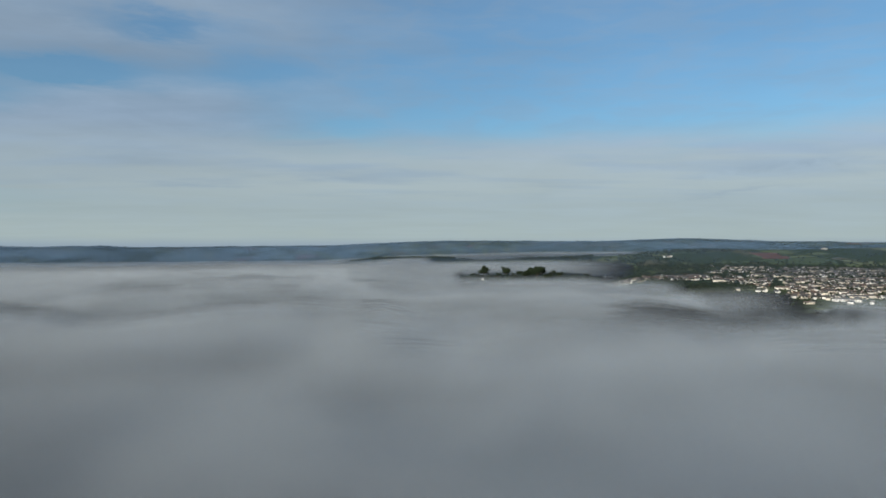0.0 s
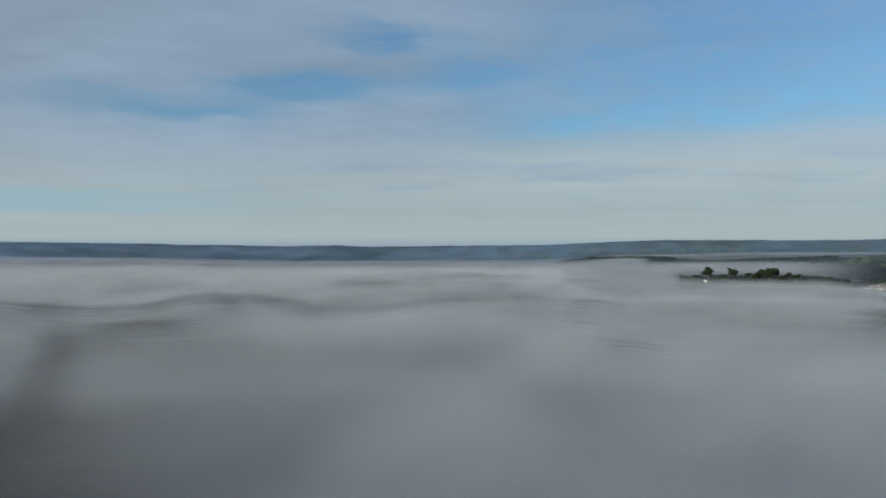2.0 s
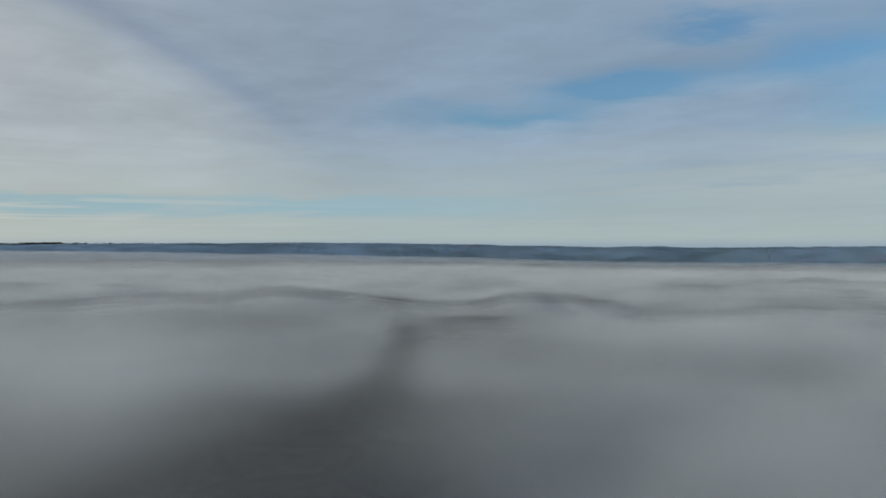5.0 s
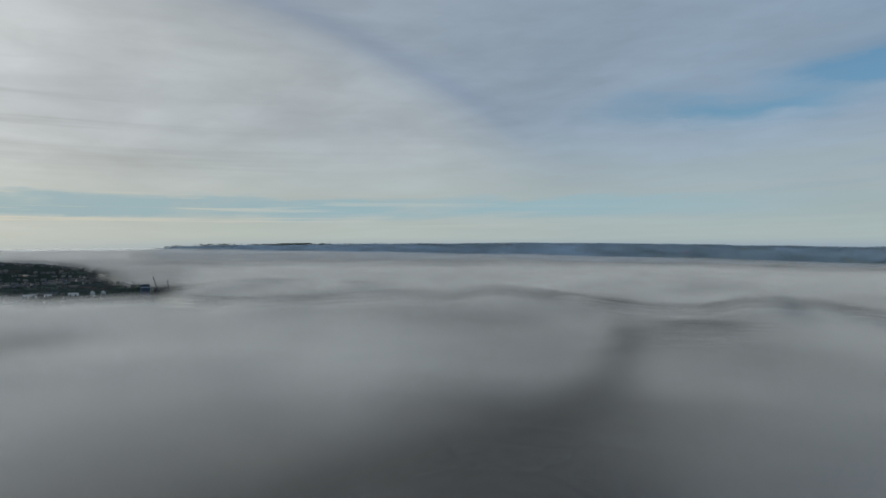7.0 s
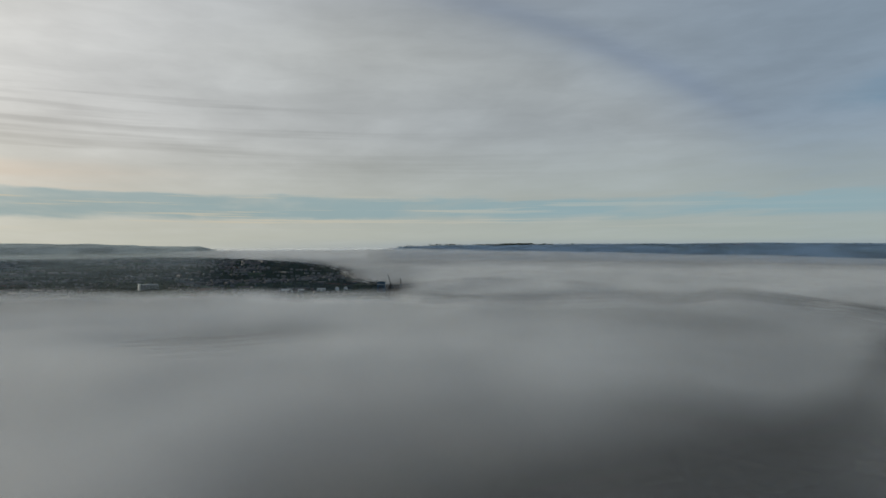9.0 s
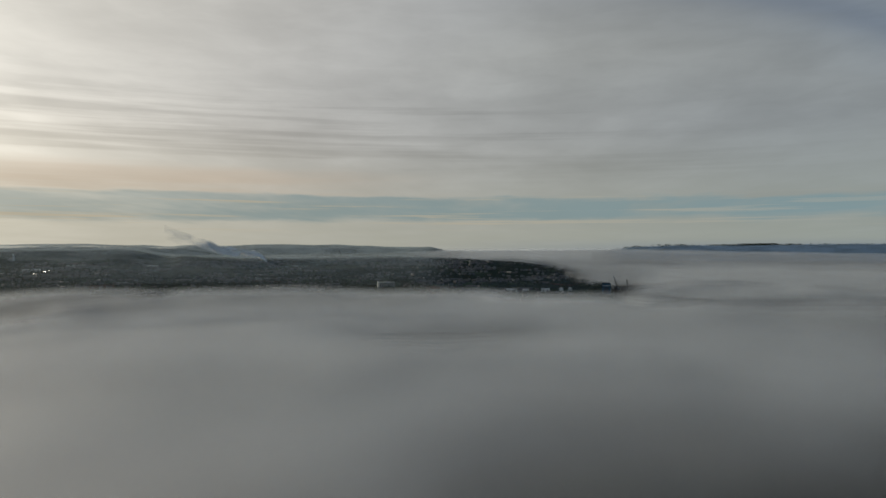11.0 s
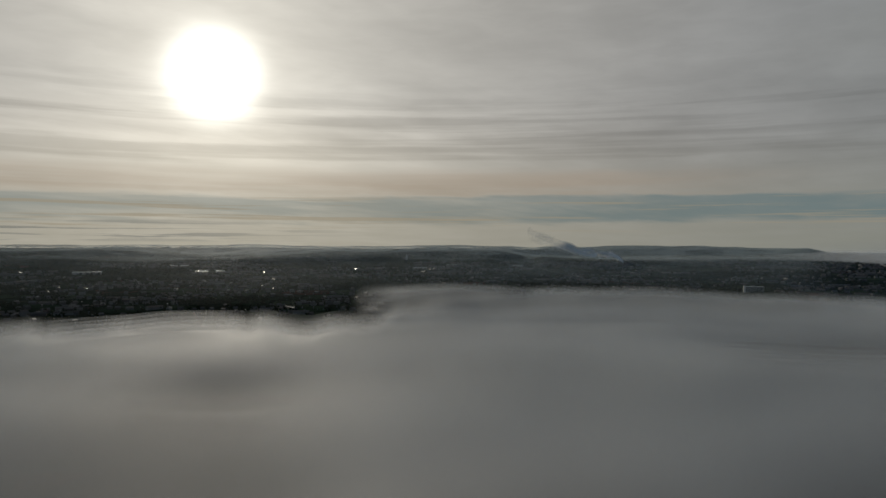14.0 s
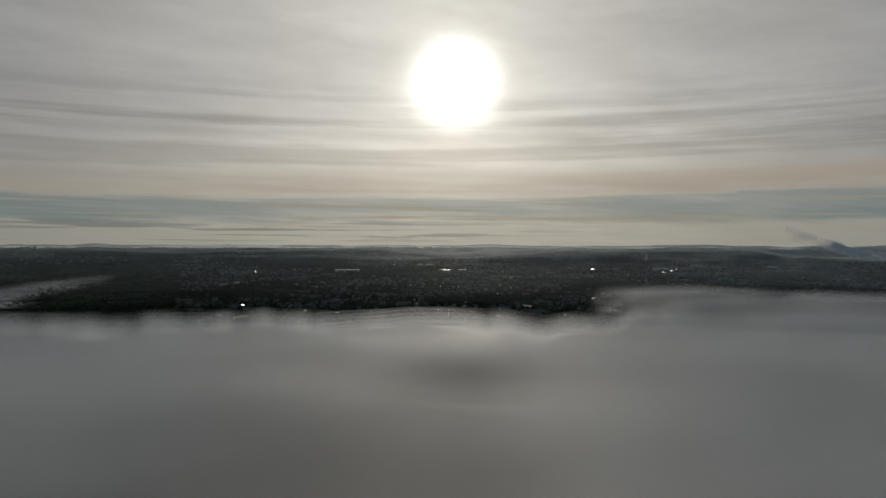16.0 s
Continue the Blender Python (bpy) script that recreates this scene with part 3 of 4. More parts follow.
def prism(outline, y0, y1):
    """A profile in x and z, drawn out along y."""
    bm = bmesh.new()
    front = [bm.verts.new((x, y0, z)) for x, z in outline]
    back = [bm.verts.new((x, y1, z)) for x, z in outline]
    bm.faces.new(front)
    bm.faces.new(back[::-1])
    for i in range(len(outline)):
        j = (i + 1) % len(outline)
        bm.faces.new((front[j], front[i], back[i], back[j]))
    bmesh.ops.recalc_face_normals(bm, faces=bm.faces)
    return bm


# ---- materials of the town ----
def make_plain(name, base, rough=0.8, metal=0.0, vary=0.25, scale=0.6, spec=0.4):
    mat, n, at = material(name)
    grime = n.math("ADD", n.math("MULTIPLY", n.noise(at, scale, 4.0, 0.6), 0.6), n.math("MULTIPLY", n.noise(at, scale * 7, 3.0, 0.6), 0.4))
    colour = n.mix(1.0, (*base, 1), n.scale((1, 1, 1), n.step(grime, 0.3, 0.7, 1 - vary, 1 + vary)), "MULTIPLY")
    shader = n.add("ShaderNodeBsdfPrincipled", **{"Base Color": colour, "Roughness": n.step(grime, 0.3, 0.7, rough * 0.85, min(1.0, rough * 1.1)), "Metallic": metal, "Specular IOR Level": spec})
    finish(n, shader.outputs[0])
    return mat


def make_varied(name, colours, rough, spec=0.4, per_island=False):
    """A surface whose colour differs from one building to the next."""
    mat, n, at = material(name)
    pick = n.add("ShaderNodeNewGeometry").outputs["Random Per Island"] if per_island else n.add("ShaderNodeObjectInfo").outputs["Random"]
    ramp = n.tree.nodes.new("ShaderNodeValToRGB")
    ramp.color_ramp.interpolation = "CONSTANT"
    for i, c in enumerate(colours):
        e = ramp.color_ramp.elements[i] if i < 2 else ramp.color_ramp.elements.new(i / len(colours))
        e.position, e.color = i / len(colours), (*c, 1)
    n.plug(ramp.inputs[0], pick)
    grime = n.noise(at, 0.5, 5.0, 0.65)
    colour = n.mix(1.0, ramp.outputs[0], n.scale((1, 1, 1), n.step(grime, 0.3, 0.7, 0.78, 1.12)), "MULTIPLY")
    bump = n.add("ShaderNodeBump", Strength=0.3, Distance=0.05, Height=n.noise(at, 6.0, 3.0, 0.6))
    shader = n.add("ShaderNodeBsdfPrincipled", **{"Base Color": colour, "Roughness": rough, "Specular IOR Level": spec, "Normal": bump.outputs[0]})
    finish(n, shader.outputs[0])
    return mat


ROOFS = [(0.055, 0.056, 0.062), (0.07, 0.058, 0.05), (0.065, 0.066, 0.072), (0.085, 0.06, 0.05), (0.045, 0.048, 0.05), (0.09, 0.085, 0.08)]
WHITES = [(0.80, 0.78, 0.72), (0.66, 0.62, 0.54), (0.82, 0.81, 0.78), (0.50, 0.46, 0.38), (0.74, 0.70, 0.60), (0.40, 0.36, 0.31), (0.80, 0.79, 0.77), (0.58, 0.52, 0.42)]
RENDERED, SLATE = make_varied("rendered_wall", WHITES, 0.85), make_varied("roof_slate", ROOFS, 0.45, 0.5)
# walls seen against the sun: their shade is put into these darkened colours
WALLS_SHADED = make_varied("shaded_town_wall", [(0.13, 0.125, 0.12), (0.10, 0.095, 0.09), (0.19, 0.185, 0.175), (0.08, 0.072, 0.068), (0.12, 0.11, 0.10), (0.09, 0.085, 0.08), (0.22, 0.215, 0.20)], 0.85, per_island=True)
ROOFS_FAR = make_varied("town_roof", ROOFS, 0.35, 0.6, per_island=True)
BRICK = make_plain("chimney_brick", (0.30, 0.16, 0.11))
WHITE = make_plain("white_paint", (0.78, 0.78, 0.76), vary=0.1)
GLASS = make_plain("window_glass", (0.02, 0.025, 0.03), 0.08, vary=0.1, spec=0.6)
SHEET = make_plain("sheet_metal_roof", (0.40, 0.43, 0.46), 0.4, 0.5, 0.15, 0.1)
BLUE = make_plain("blue_cladding", (0.05, 0.12, 0.19), 0.55, vary=0.15, scale=0.1)
STEEL = make_plain("crane_steel", (0.07, 0.09, 0.11), 0.6, 0.3)
CONCRETE = make_plain("concrete", (0.38, 0.37, 0.35))
POT = make_plain("clay_pot", (0.32, 0.17, 0.10))
BARK = make_plain("bark", (0.09, 0.07, 0.05), 0.95)


def make_leaves():
    mat, n, at = material("leaves")
    pick = n.add("ShaderNodeNewGeometry").outputs["Random Per Island"]
    colour = n.mix(pick, (0.010, 0.018, 0.010, 1), (0.028, 0.040, 0.019, 1))
    colour = n.mix(n.step(n.noise(at, 0.012, 3.0), 0.5, 0.7, 0.0, 0.5), colour, (0.035, 0.034, 0.019, 1))
    shader = n.add("ShaderNodeBsdfPrincipled", **{"Base Color": colour, "Roughness": 0.9, "Specular IOR Level": 0.15})
    finish(n, shader.outputs[0])
    return mat


LEAVES = make_leaves()

# ---- trees ----
OCTA = np.array([(1, 0, 0), (-1, 0, 0), (0, 1, 0), (0, -1, 0), (0, 0, 1), (0, 0, -1)], float)
OCTA_F = np.array([(0, 2, 4), (2, 1, 4), (1, 3, 4), (3, 0, 4), (2, 0, 5), (1, 2, 5), (3, 1, 5), (0, 3, 5)])


def clumps(centres, radii, rng, flat=0.8):
    """Ragged leaf clumps, as vertices and triangles."""
    k = len(centres)
    a = rng.random(k) * 6.283
    rot = np.stack([np.cos(a), -np.sin(a), np.sin(a), np.cos(a)], -1).reshape(k, 2, 2)
    v = OCTA[None] * (0.65 + 0.7 * rng.random((k, 6, 1)))
    v = v + rng.normal(0, 0.16, (k, 6, 3))
    v[..., :2] = np.einsum("kij,kvj->kvi", rot, v[..., :2])
    v[..., 2] *= flat
    v = v * radii[:, None, None] + centres[:, None]
    f = OCTA_F[None] + (np.arange(k) * 6)[:, None, None]
    return v.reshape(-1, 3), f.reshape(-1, 3)


def crown_points(height, spread, count, rng):
    """Where the clumps of one crown sit: several lobes, uneven outline."""
    lobes = rng.normal(0, 1, (9, 3)) * (spread * 0.2, spread * 0.2, height * 0.1) + (0, 0, height * 0.62)
    lobes[0] = (0, 0, height * 0.74)
    way = rng.normal(0, 1, (count, 3))
    way /= np.linalg.norm(way, axis=1)[:, None]
    return lobes[rng.integers(0, 9, count)] + way * (rng.random((count, 1)) ** 0.5) * (spread * 0.27, spread * 0.27, height * 0.19)


def woodland(name, label, spots, sizes, seed, per_tree=10):
    """Trees past counting: crowns of clumps on short stems, one mesh."""
    rng = np.random.default_rng(seed)
    k = len(spots)
    lobe = rng.normal(0, 1, (k, per_tree, 3)) * (0.30, 0.30, 0.17)
    lobe[..., 2] += 0.55
    lobe[..., 2] = np.clip(lobe[..., 2], 0.2, 0.95)
    centres = spots[:, None] + lobe * sizes[:, None, None]
    radii = np.repeat(sizes, per_tree) * (0.13 + 0.14 * rng.random(k * per_tree))
    v, f = clumps(centres.reshape(-1, 3), radii, rng)
    ob = new(name, raw_mesh(name, v, f, False))
    ob.data.materials.append(LEAVES)
    return tagged(ob, label, "trees", kind="stuff")


def scatter(rng, count, az0, az1, d0, d1, keep):
    """Spots spread evenly over a stretch of land, thinned by keep(x, y, az, d)."""
    az = az0 + (az1 - az0) * rng.random(count)
    r0, r1 = float(reach(np.float64(d0))), float(reach(np.float64(d1)))
    r = np.sqrt(r0 ** 2 + (r1 ** 2 - r0 ** 2) * rng.random(count))
    x, y, d = -np.sin(np.radians(az)) * r, np.cos(np.radians(az)) * r, unreach(r)
    ok = rng.random(count) < keep(x, y, az, d)
    az, d, r, x, y = az[ok], d[ok], r[ok], x[ok], y[ok]
    return np.stack([x, y, land_height(az, r) - 0.4], -1), d


def grown_tree(height, spread, seed):
    """One tree with a forked trunk and a crown of leaf clumps."""
    rng = np.random.default_rng(seed)
    tree = new("tree")
    bm = bmesh.new()
    r = height * 0.028
    bend = Vector((rng.normal(0, 0.04), rng.normal(0, 0.04), 0.45)) * height
    add_bar(bm, (0, 0, -1.0), bend, r * 1.5, r, 8)
    for i in range(7):
        a, start = rng.random() * 6.283, bend * (0.55 + 0.45 * rng.random())
        tip = start + Vector((math.cos(a) * spread * 0.5, math.sin(a) * spread * 0.5, height * (0.15 + 0.25 * rng.random())))
        add_bar(bm, start, tip, r * 0.55, r * 0.12, 5)
    part("trunk", bm, BARK, tree)
    pts = crown_points(height, spread, 420, rng)
    v, f = clumps(pts, height * (0.035 + 0.045 * rng.random(len(pts))), rng)
    crown = new("crown", raw_mesh("crown", v, f, False))
    crown.data.materials.append(LEAVES)
    crown.parent = tree
    return tree


# big trees on the knoll at the town's end: azimuth, height; then distance and spread
KNOLL = [(-1.0, 12), (-1.5, 14), (-2.0, 15), (-2.5, 13), (-3.3, 27), (-3.9, 17), (-4.5, 15), (-5.2, 25), (-5.7, 17), (-6.2, 16), (-6.7, 22), (-7.1, 26), (-7.6, 33), (-8.0, 28),
         (-8.4, 22), (-8.9, 19), (-9.4, 18), (-10.0, 16), (-10.8, 14), (-11.6, 13)]
KNOLL = [(az, 1365 + 45 * math.sin(7 * az) - 20 * (az > -3), h * 1.25, h * 0.55 + 11) for az, h in KNOLL]
for i, (az, dist, h, w) in enumerate(KNOLL):
    tx, ty = to_plan(az, dist)
    tree = grown_tree(h, w, 300 + i)
    tree.matrix_world = pose(tx, ty, ground_z(tx, ty), 0, 0, i * 67)
    tagged(tree, "broad dark green tree on a knoll above the fog" if h < 20 else "tall dark green tree rising clear of the fog", "tree", "trees on the knoll")

rng = np.random.default_rng(7)
groves = lambda x, y: smooth(fbm(x, y, 260, 4, 91), -0.05, 0.35)
knoll_spots, _ = scatter(rng, 1300, -14, -0.6, 1300, 1480, lambda x, y, az, d: 0.5 + 0 * d)
woodland("knoll_woodland", "dark undergrowth and trees on the knoll", knoll_spots, 7 + 6 * rng.random(len(knoll_spots)), 11)
town_spots, dd = scatter(rng, 11500, -36, -9, 800, 2050, lambda x, y, az, d: 0.26 + 0.36 * groves(x, y) + 0.6 * band(d, 1540, 1650, 20) + 0.6 * (d < 1340) * (az > -23.4))
woodland("town_trees", "dark garden trees between the houses", town_spots, 6 + 6 * rng.random(len(town_spots)), 12, 5)
hill_spots, dd = scatter(rng, 6500, -36, 4, 2000, 3300, lambda x, y, az, d: 0.02 + 0.6 * smooth(fbm(x, y, 300, 4, 93), 0.35, 0.6) + 0.8 * np.exp(-((d - 2080) / 110) ** 2) + 0.9 * (az > -12))
woodland("hillside_woods", "dark woods and hedgerow trees on the hill", hill_spots, 7 + 7 * rng.random(len(hill_spots)), 13, 7)
spur_spots, dd = scatter(rng, 3000, -1, 11, 2650, 3250, lambda x, y, az, d: 0.8 + 0 * d)
woodland("spur_woods", "dark woods on a spur in the mist", spur_spots, 9 + 8 * rng.random(len(spur_spots)), 14, 6)
ridge_spots, dd = scatter(rng, 9000, -36, 84, 4300, 4700, lambda x, y, az, d: (0.1 + 0.8 * smooth(fbm(x, y, 240, 3, 94), 0.0, 0.4)) * (0.35 + 0.65 * smooth(az, 60, 70)))
woodland("ridge_woods", "far woods along the ridge", ridge_spots, 5 + 4 * rng.random(len(ridge_spots)) + 6 * smooth(np.degrees(np.arctan2(-ridge_spots[:, 0], ridge_spots[:, 1])), 60, 72), 15, 5)
port_spots, dd = scatter(rng, 6600, 82.8, 119, 1200, 2750, lambda x, y, az, d: 0.2 + 0.7 * (az < 86) * (d < 1700) + 0.7 * groves(x, y) + 0.6 * smooth(d, 2200, 2450))
woodland("harbour_trees", "dark trees between the harbour town's houses", port_spots, 6 + 6 * rng.random(len(port_spots)), 16, 7)
east_spots, dd = scatter(rng, 16000, 112, 179, 640, 2600, lambda x, y, az, d: 0.16 + 0.8 * groves(x, y) + 0.5 * smooth(az, 158, 168) + 0.3 * (1 - smooth(d, 900, 1400)))
woodland("east_trees", "dark trees and hedges over the eastern town", east_spots, 6 + 7 * rng.random(len(east_spots)), 17, 5)
far_spots, dd = scatter(rng, 12000, 112, 179, 2600, 4850, lambda x, y, az, d: (0.1 + 0.75 * groves(x, y)) * (1 - smooth(d, 4100, 4500)) * smooth(az, 114, 120))
woodland("far_trees", "far dark woods under the low sun", far_spots, 9 + 9 * rng.random(len(far_spots)), 18, 5)


# ---- houses ----
def build_house(w, depth, eaves, rise_, chimneys, bays=2):
    """A gabled house, ridge along x, with windows back and front."""
    house = new("house")
    part("walls", prism([(-depth / 2, -1.5), (depth / 2, -1.5), (depth / 2, eaves), (0, eaves + rise_ - 0.12), (-depth / 2, eaves)], -w / 2, w / 2), RENDERED, house).matrix_basis = pose(0, 0, 0, 0, 0, 90)
    o, t = 0.4, 0.22
    k = rise_ / (depth / 2)
    roof = prism([(-depth / 2 - o, eaves - o * k), (0, eaves + rise_), (depth / 2 + o, eaves - o * k), (depth / 2 + o, eaves - o * k + t), (0, eaves + rise_ + t), (-depth / 2 - o, eaves - o * k + t)], -w / 2 - 0.3, w / 2 + 0.3)
    part("roof", roof, SLATE, house).matrix_basis = pose(0, 0, 0, 0, 0, 90)
    for cx in chimneys:
        bm = box(cx - 0.45, -0.35, eaves + rise_ * 0.5, cx + 0.45, 0.35, eaves + rise_ + 1.1, bevel=0.04)
        stack = part("chimney", bm, BRICK, house)
        part("chimney_pot", add_bar(bmesh.new(), (cx - 0.2, 0, eaves + rise_ + 1.05), (cx - 0.2, 0, eaves + rise_ + 1.5), 0.14, 0.11), POT, stack)
    storeys = 2 if eaves > 4 else 1
    step_ = w / bays
    for b in range(bays):
        for level in range(storeys):
            cx, cz = -w / 2 + step_ * (b + 0.5), 0.9 + 2.6 * level
            part("window", box(cx - 0.75, -depth / 2 - 0.06, cz, cx + 0.75, -depth / 2 + 0.05, cz + 1.2), GLASS, house)
    return house


HOUSES = [build_house(8.5, 7, 4.7, 2.4, (-3.6,)), build_house(11, 7.4, 4.8, 2.6, (-5, 5), 3), build_house(11, 8, 2.7, 2.4, (3.5,)), build_house(7.5, 7.4, 4.9, 2.9, (3.2,))]
TERRACE = build_house(34, 7.4, 4.9, 2.5, (-13.6, -6.8, 0, 6.8, 13.6), 6)
LOOKS = ["pale rendered house with a dark slate roof", "wide cream semi-detached house with a slate roof", "low pale bungalow with a shallow tiled roof", "narrow white house with a steep dark roof"]
for h, text in zip(HOUSES, LOOKS):
    tagged(h, text + " on the hillside", "house", "houses of the hill town")
tagged(TERRACE, "long white terrace of houses with many chimneys", "terrace", "terraces of the hill town")

# streets run along the slope: distance, first and last azimuth, climb, chance of a house
STREETS = [(1640, -33.5, -26, 0), (1700, -33.5, -24, 5), (1760, -33.5, -22, 0), (1820, -33.5, -21, -5), (1890, -33.5, -22, 5), (1340, -33.5, -28, 0), (1395, -25, -21, 0), (1450, -33, -26.5, 5), (1448, -22, -11.2, 0), (1495, -21, -11.5, 0), (1125, -31.5, -26.5, 0), (1175, -32, -26.2, 0), (1225, -32.5, -26.3, 0), (1280, -33, -26.4, 0), (1055, -26.6, -23.5, 0),
           (1680, -33.5, -21, 10), (1730, -33.5, -21.5, -8), (1790, -33.5, -21, 12), (1850, -33.5, -23, 0), (1360, -25.4, -22, 0), (1420, -25.6, -22, 6), (1480, -25, -21.5, 0), (1375, -33.5, -26.5, 8), (1430, -33.5, -26, 0), (1490, -33.5, -27, -8),
           (1425, -22.3, -11.5, 10), (1470, -22, -10.9, 0), (1515, -20, -12, 6), (1060, -31.5, -27, 0), (1100, -31.8, -26, 8), (1150, -32, -26, -8), (1200, -32.5, -26.3, 6), (1250, -33, -26.3, 0), (1310, -33.5, -26, 0),
           (985, -26.5, -24, 0), (1030, -27, -23.4, 0), (1080, -26.5, -23.4, 6), (1120, -26, -23.6, 0)]
rng = random.Random(5)
homes, taken = [], 0
for dist, az0, az1, climb in STREETS:
    az = az0 + rng.random()
    while az < az1:
        frac = (az - az0) / (az1 - az0)
        d_here = dist + climb * frac + rng.uniform(-5, 5) + 8 * math.sin(az * 0.9 + dist)
        hx, hy = to_plan(az, d_here)
        gap = rng.uniform(9.5, 13.5)
        if rng.random() > 0.26:
            row = rng.random() < (0.16 if d_here > 1350 else 0.08)
            homes.append((hx, hy, az + rng.uniform(-16, 16), row))
            gap = 38 if row else gap
        az += math.degrees(gap / (1.5 * d_here))
homes.sort(key=lambda h: math.hypot(h[0], h[1]))
used = set()
for hx, hy, turn, row in homes[:280]:
    kind = 4 if row else rng.randrange(4)
    base = TERRACE if row else HOUSES[kind]
    m = pose(hx, hy, ground_z(hx, hy) + 0.2, 0, 0, turn)
    if kind in used:
        copy_thing(base, m)
    else:
        used.add(kind)
        base.matrix_world = m


RENDERED_FAR = make_varied("hill_wall", WHITES, 0.85, per_island=True)


def far_houses(name, label, spots, seed, walls=None):
    """Houses past counting: one mesh of gabled boxes, walls and roofs."""
    r = np.random.default_rng(seed)
    k = len(spots)
    w, dp, ev, rs = 4 + 4 * r.random(k), 3.4 + 1.2 * r.random(k), 2.7 + 3 * r.random(k), 2 + 1.4 * r.random(k)
    w = np.where(r.random(k) < 0.12, w * 3, w)
    ang = spots[:, 3] + r.normal(0, 0.45, k)
    c, s_ = np.cos(ang), np.sin(ang)

    def place(px, py, pz):
        return np.stack([spots[:, 0] + px * c - py * s_, spots[:, 1] + px * s_ + py * c, spots[:, 2] + pz], -1)
    zero = 0 * w
    wall = np.stack([place(sx * w, sy * dp, z) for z in (zero - 1.5, ev) for sx, sy in ((-1, -1), (1, -1), (1, 1), (-1, 1))] + [place(sx * w, zero, ev + rs - 0.1) for sx in (-1, 1)], 1)
    tri = np.array([(0, 1, 5), (0, 5, 4), (1, 2, 6), (1, 6, 5), (2, 3, 7), (2, 7, 6), (3, 0, 4), (3, 4, 7), (5, 6, 9), (7, 4, 8)])
    roof = np.stack([place(sx * (w + 0.3), sy * (dp + 0.4), ev - 0.25 + up) for up in (0.0, 0.25) for sy in (-1, 1) for sx in (-1, 1)] + [place(sx * (w + 0.3), zero, ev + rs + up) for up in (0.0, 0.25) for sx in (-1, 1)], 1)
    rt = np.array([(4, 5, 11), (4, 11, 10), (7, 6, 10), (7, 10, 11), (1, 0, 8), (1, 8, 9), (2, 3, 9), (2, 9, 8), (0, 1, 5), (0, 5, 4), (3, 2, 6), (3, 6, 7), (0, 4, 10), (0, 10, 8), (2, 8, 10), (2, 10, 6), (1, 9, 11), (1, 11, 5), (3, 7, 11), (3, 11, 9)])
    v = np.concatenate([wall.reshape(-1, 3), roof.reshape(-1, 3)])
    f = np.concatenate([(tri[None] + (np.arange(k) * 10)[:, None, None]).reshape(-1, 3), (rt[None] + (k * 10 + np.arange(k) * 12)[:, None, None]).reshape(-1, 3)])
    ob = new(name, raw_mesh(name, v, f, False))
    ob.data.materials.append(walls or WALLS_SHADED)
    ob.data.materials.append(ROOFS_FAR)
    ob.data.polygons.foreach_set("material_index", np.concatenate([np.zeros(k * 10, np.int32), np.ones(k * 20, np.int32)]))
    return tagged(ob, label, "houses", kind="stuff")


rest = np.array([(hx, hy, ground_z(hx, hy), radians(turn)) for hx, hy, turn, row in homes[280:]])
far_houses("hilltop_houses", "rows of pale houses higher on the hill", rest, 31, RENDERED_FAR)


def street_spots(az0, az1, dists, spacing, seed, fill):
    r = random.Random(seed)
    out = []
    for dist in dists:
        az = az0 + r.random()
        while az < az1:
            d_here = dist + 30 * math.sin(az * 0.35 + dist * 1.7) + r.uniform(-6, 6)
            x_, y_ = to_plan(az, d_here)
            open_ = float(smooth(fbm(np.array([x_]), np.array([y_]), 260, 4, 91), 0.05, 0.4)[0])
            if r.random() < fill * (1 - open_):
                out.append((x_, y_, ground_z(x_, y_), radians(az + r.uniform(-25, 25))))
            az += math.degrees(r.uniform(0.8, 1.5) * spacing / (1.5 * d_here))
    return np.array(out)


far_houses("upper_town_houses", "dense rows of white and cream houses along the hill", np.concatenate([street_spots(-33.8, -20.5, range(1560, 1990, 26), 13, 61, 0.75), street_spots(-22.5, -9.5, range(1405, 1530, 20), 12, 62, 0.8), street_spots(-33.5, -22.5, range(1120, 1500, 34), 13, 63, 0.5)]), 64, RENDERED_FAR)
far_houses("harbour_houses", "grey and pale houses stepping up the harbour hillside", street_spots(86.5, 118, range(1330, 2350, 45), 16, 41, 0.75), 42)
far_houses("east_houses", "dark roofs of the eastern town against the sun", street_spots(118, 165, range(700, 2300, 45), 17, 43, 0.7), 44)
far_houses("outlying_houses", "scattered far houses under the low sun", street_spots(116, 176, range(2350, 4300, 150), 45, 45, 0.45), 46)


# ---- buildings that stand out ----
def stand(thing, az, dist, turn=0.0, lift=0.0):
    """Set a thing on the ground, turned against the line of sight."""
    px, py = to_plan(az, dist)
    thing.matrix_world = pose(px, py, ground_z(px, py) + lift, 0, 0, az + turn)
    return thing


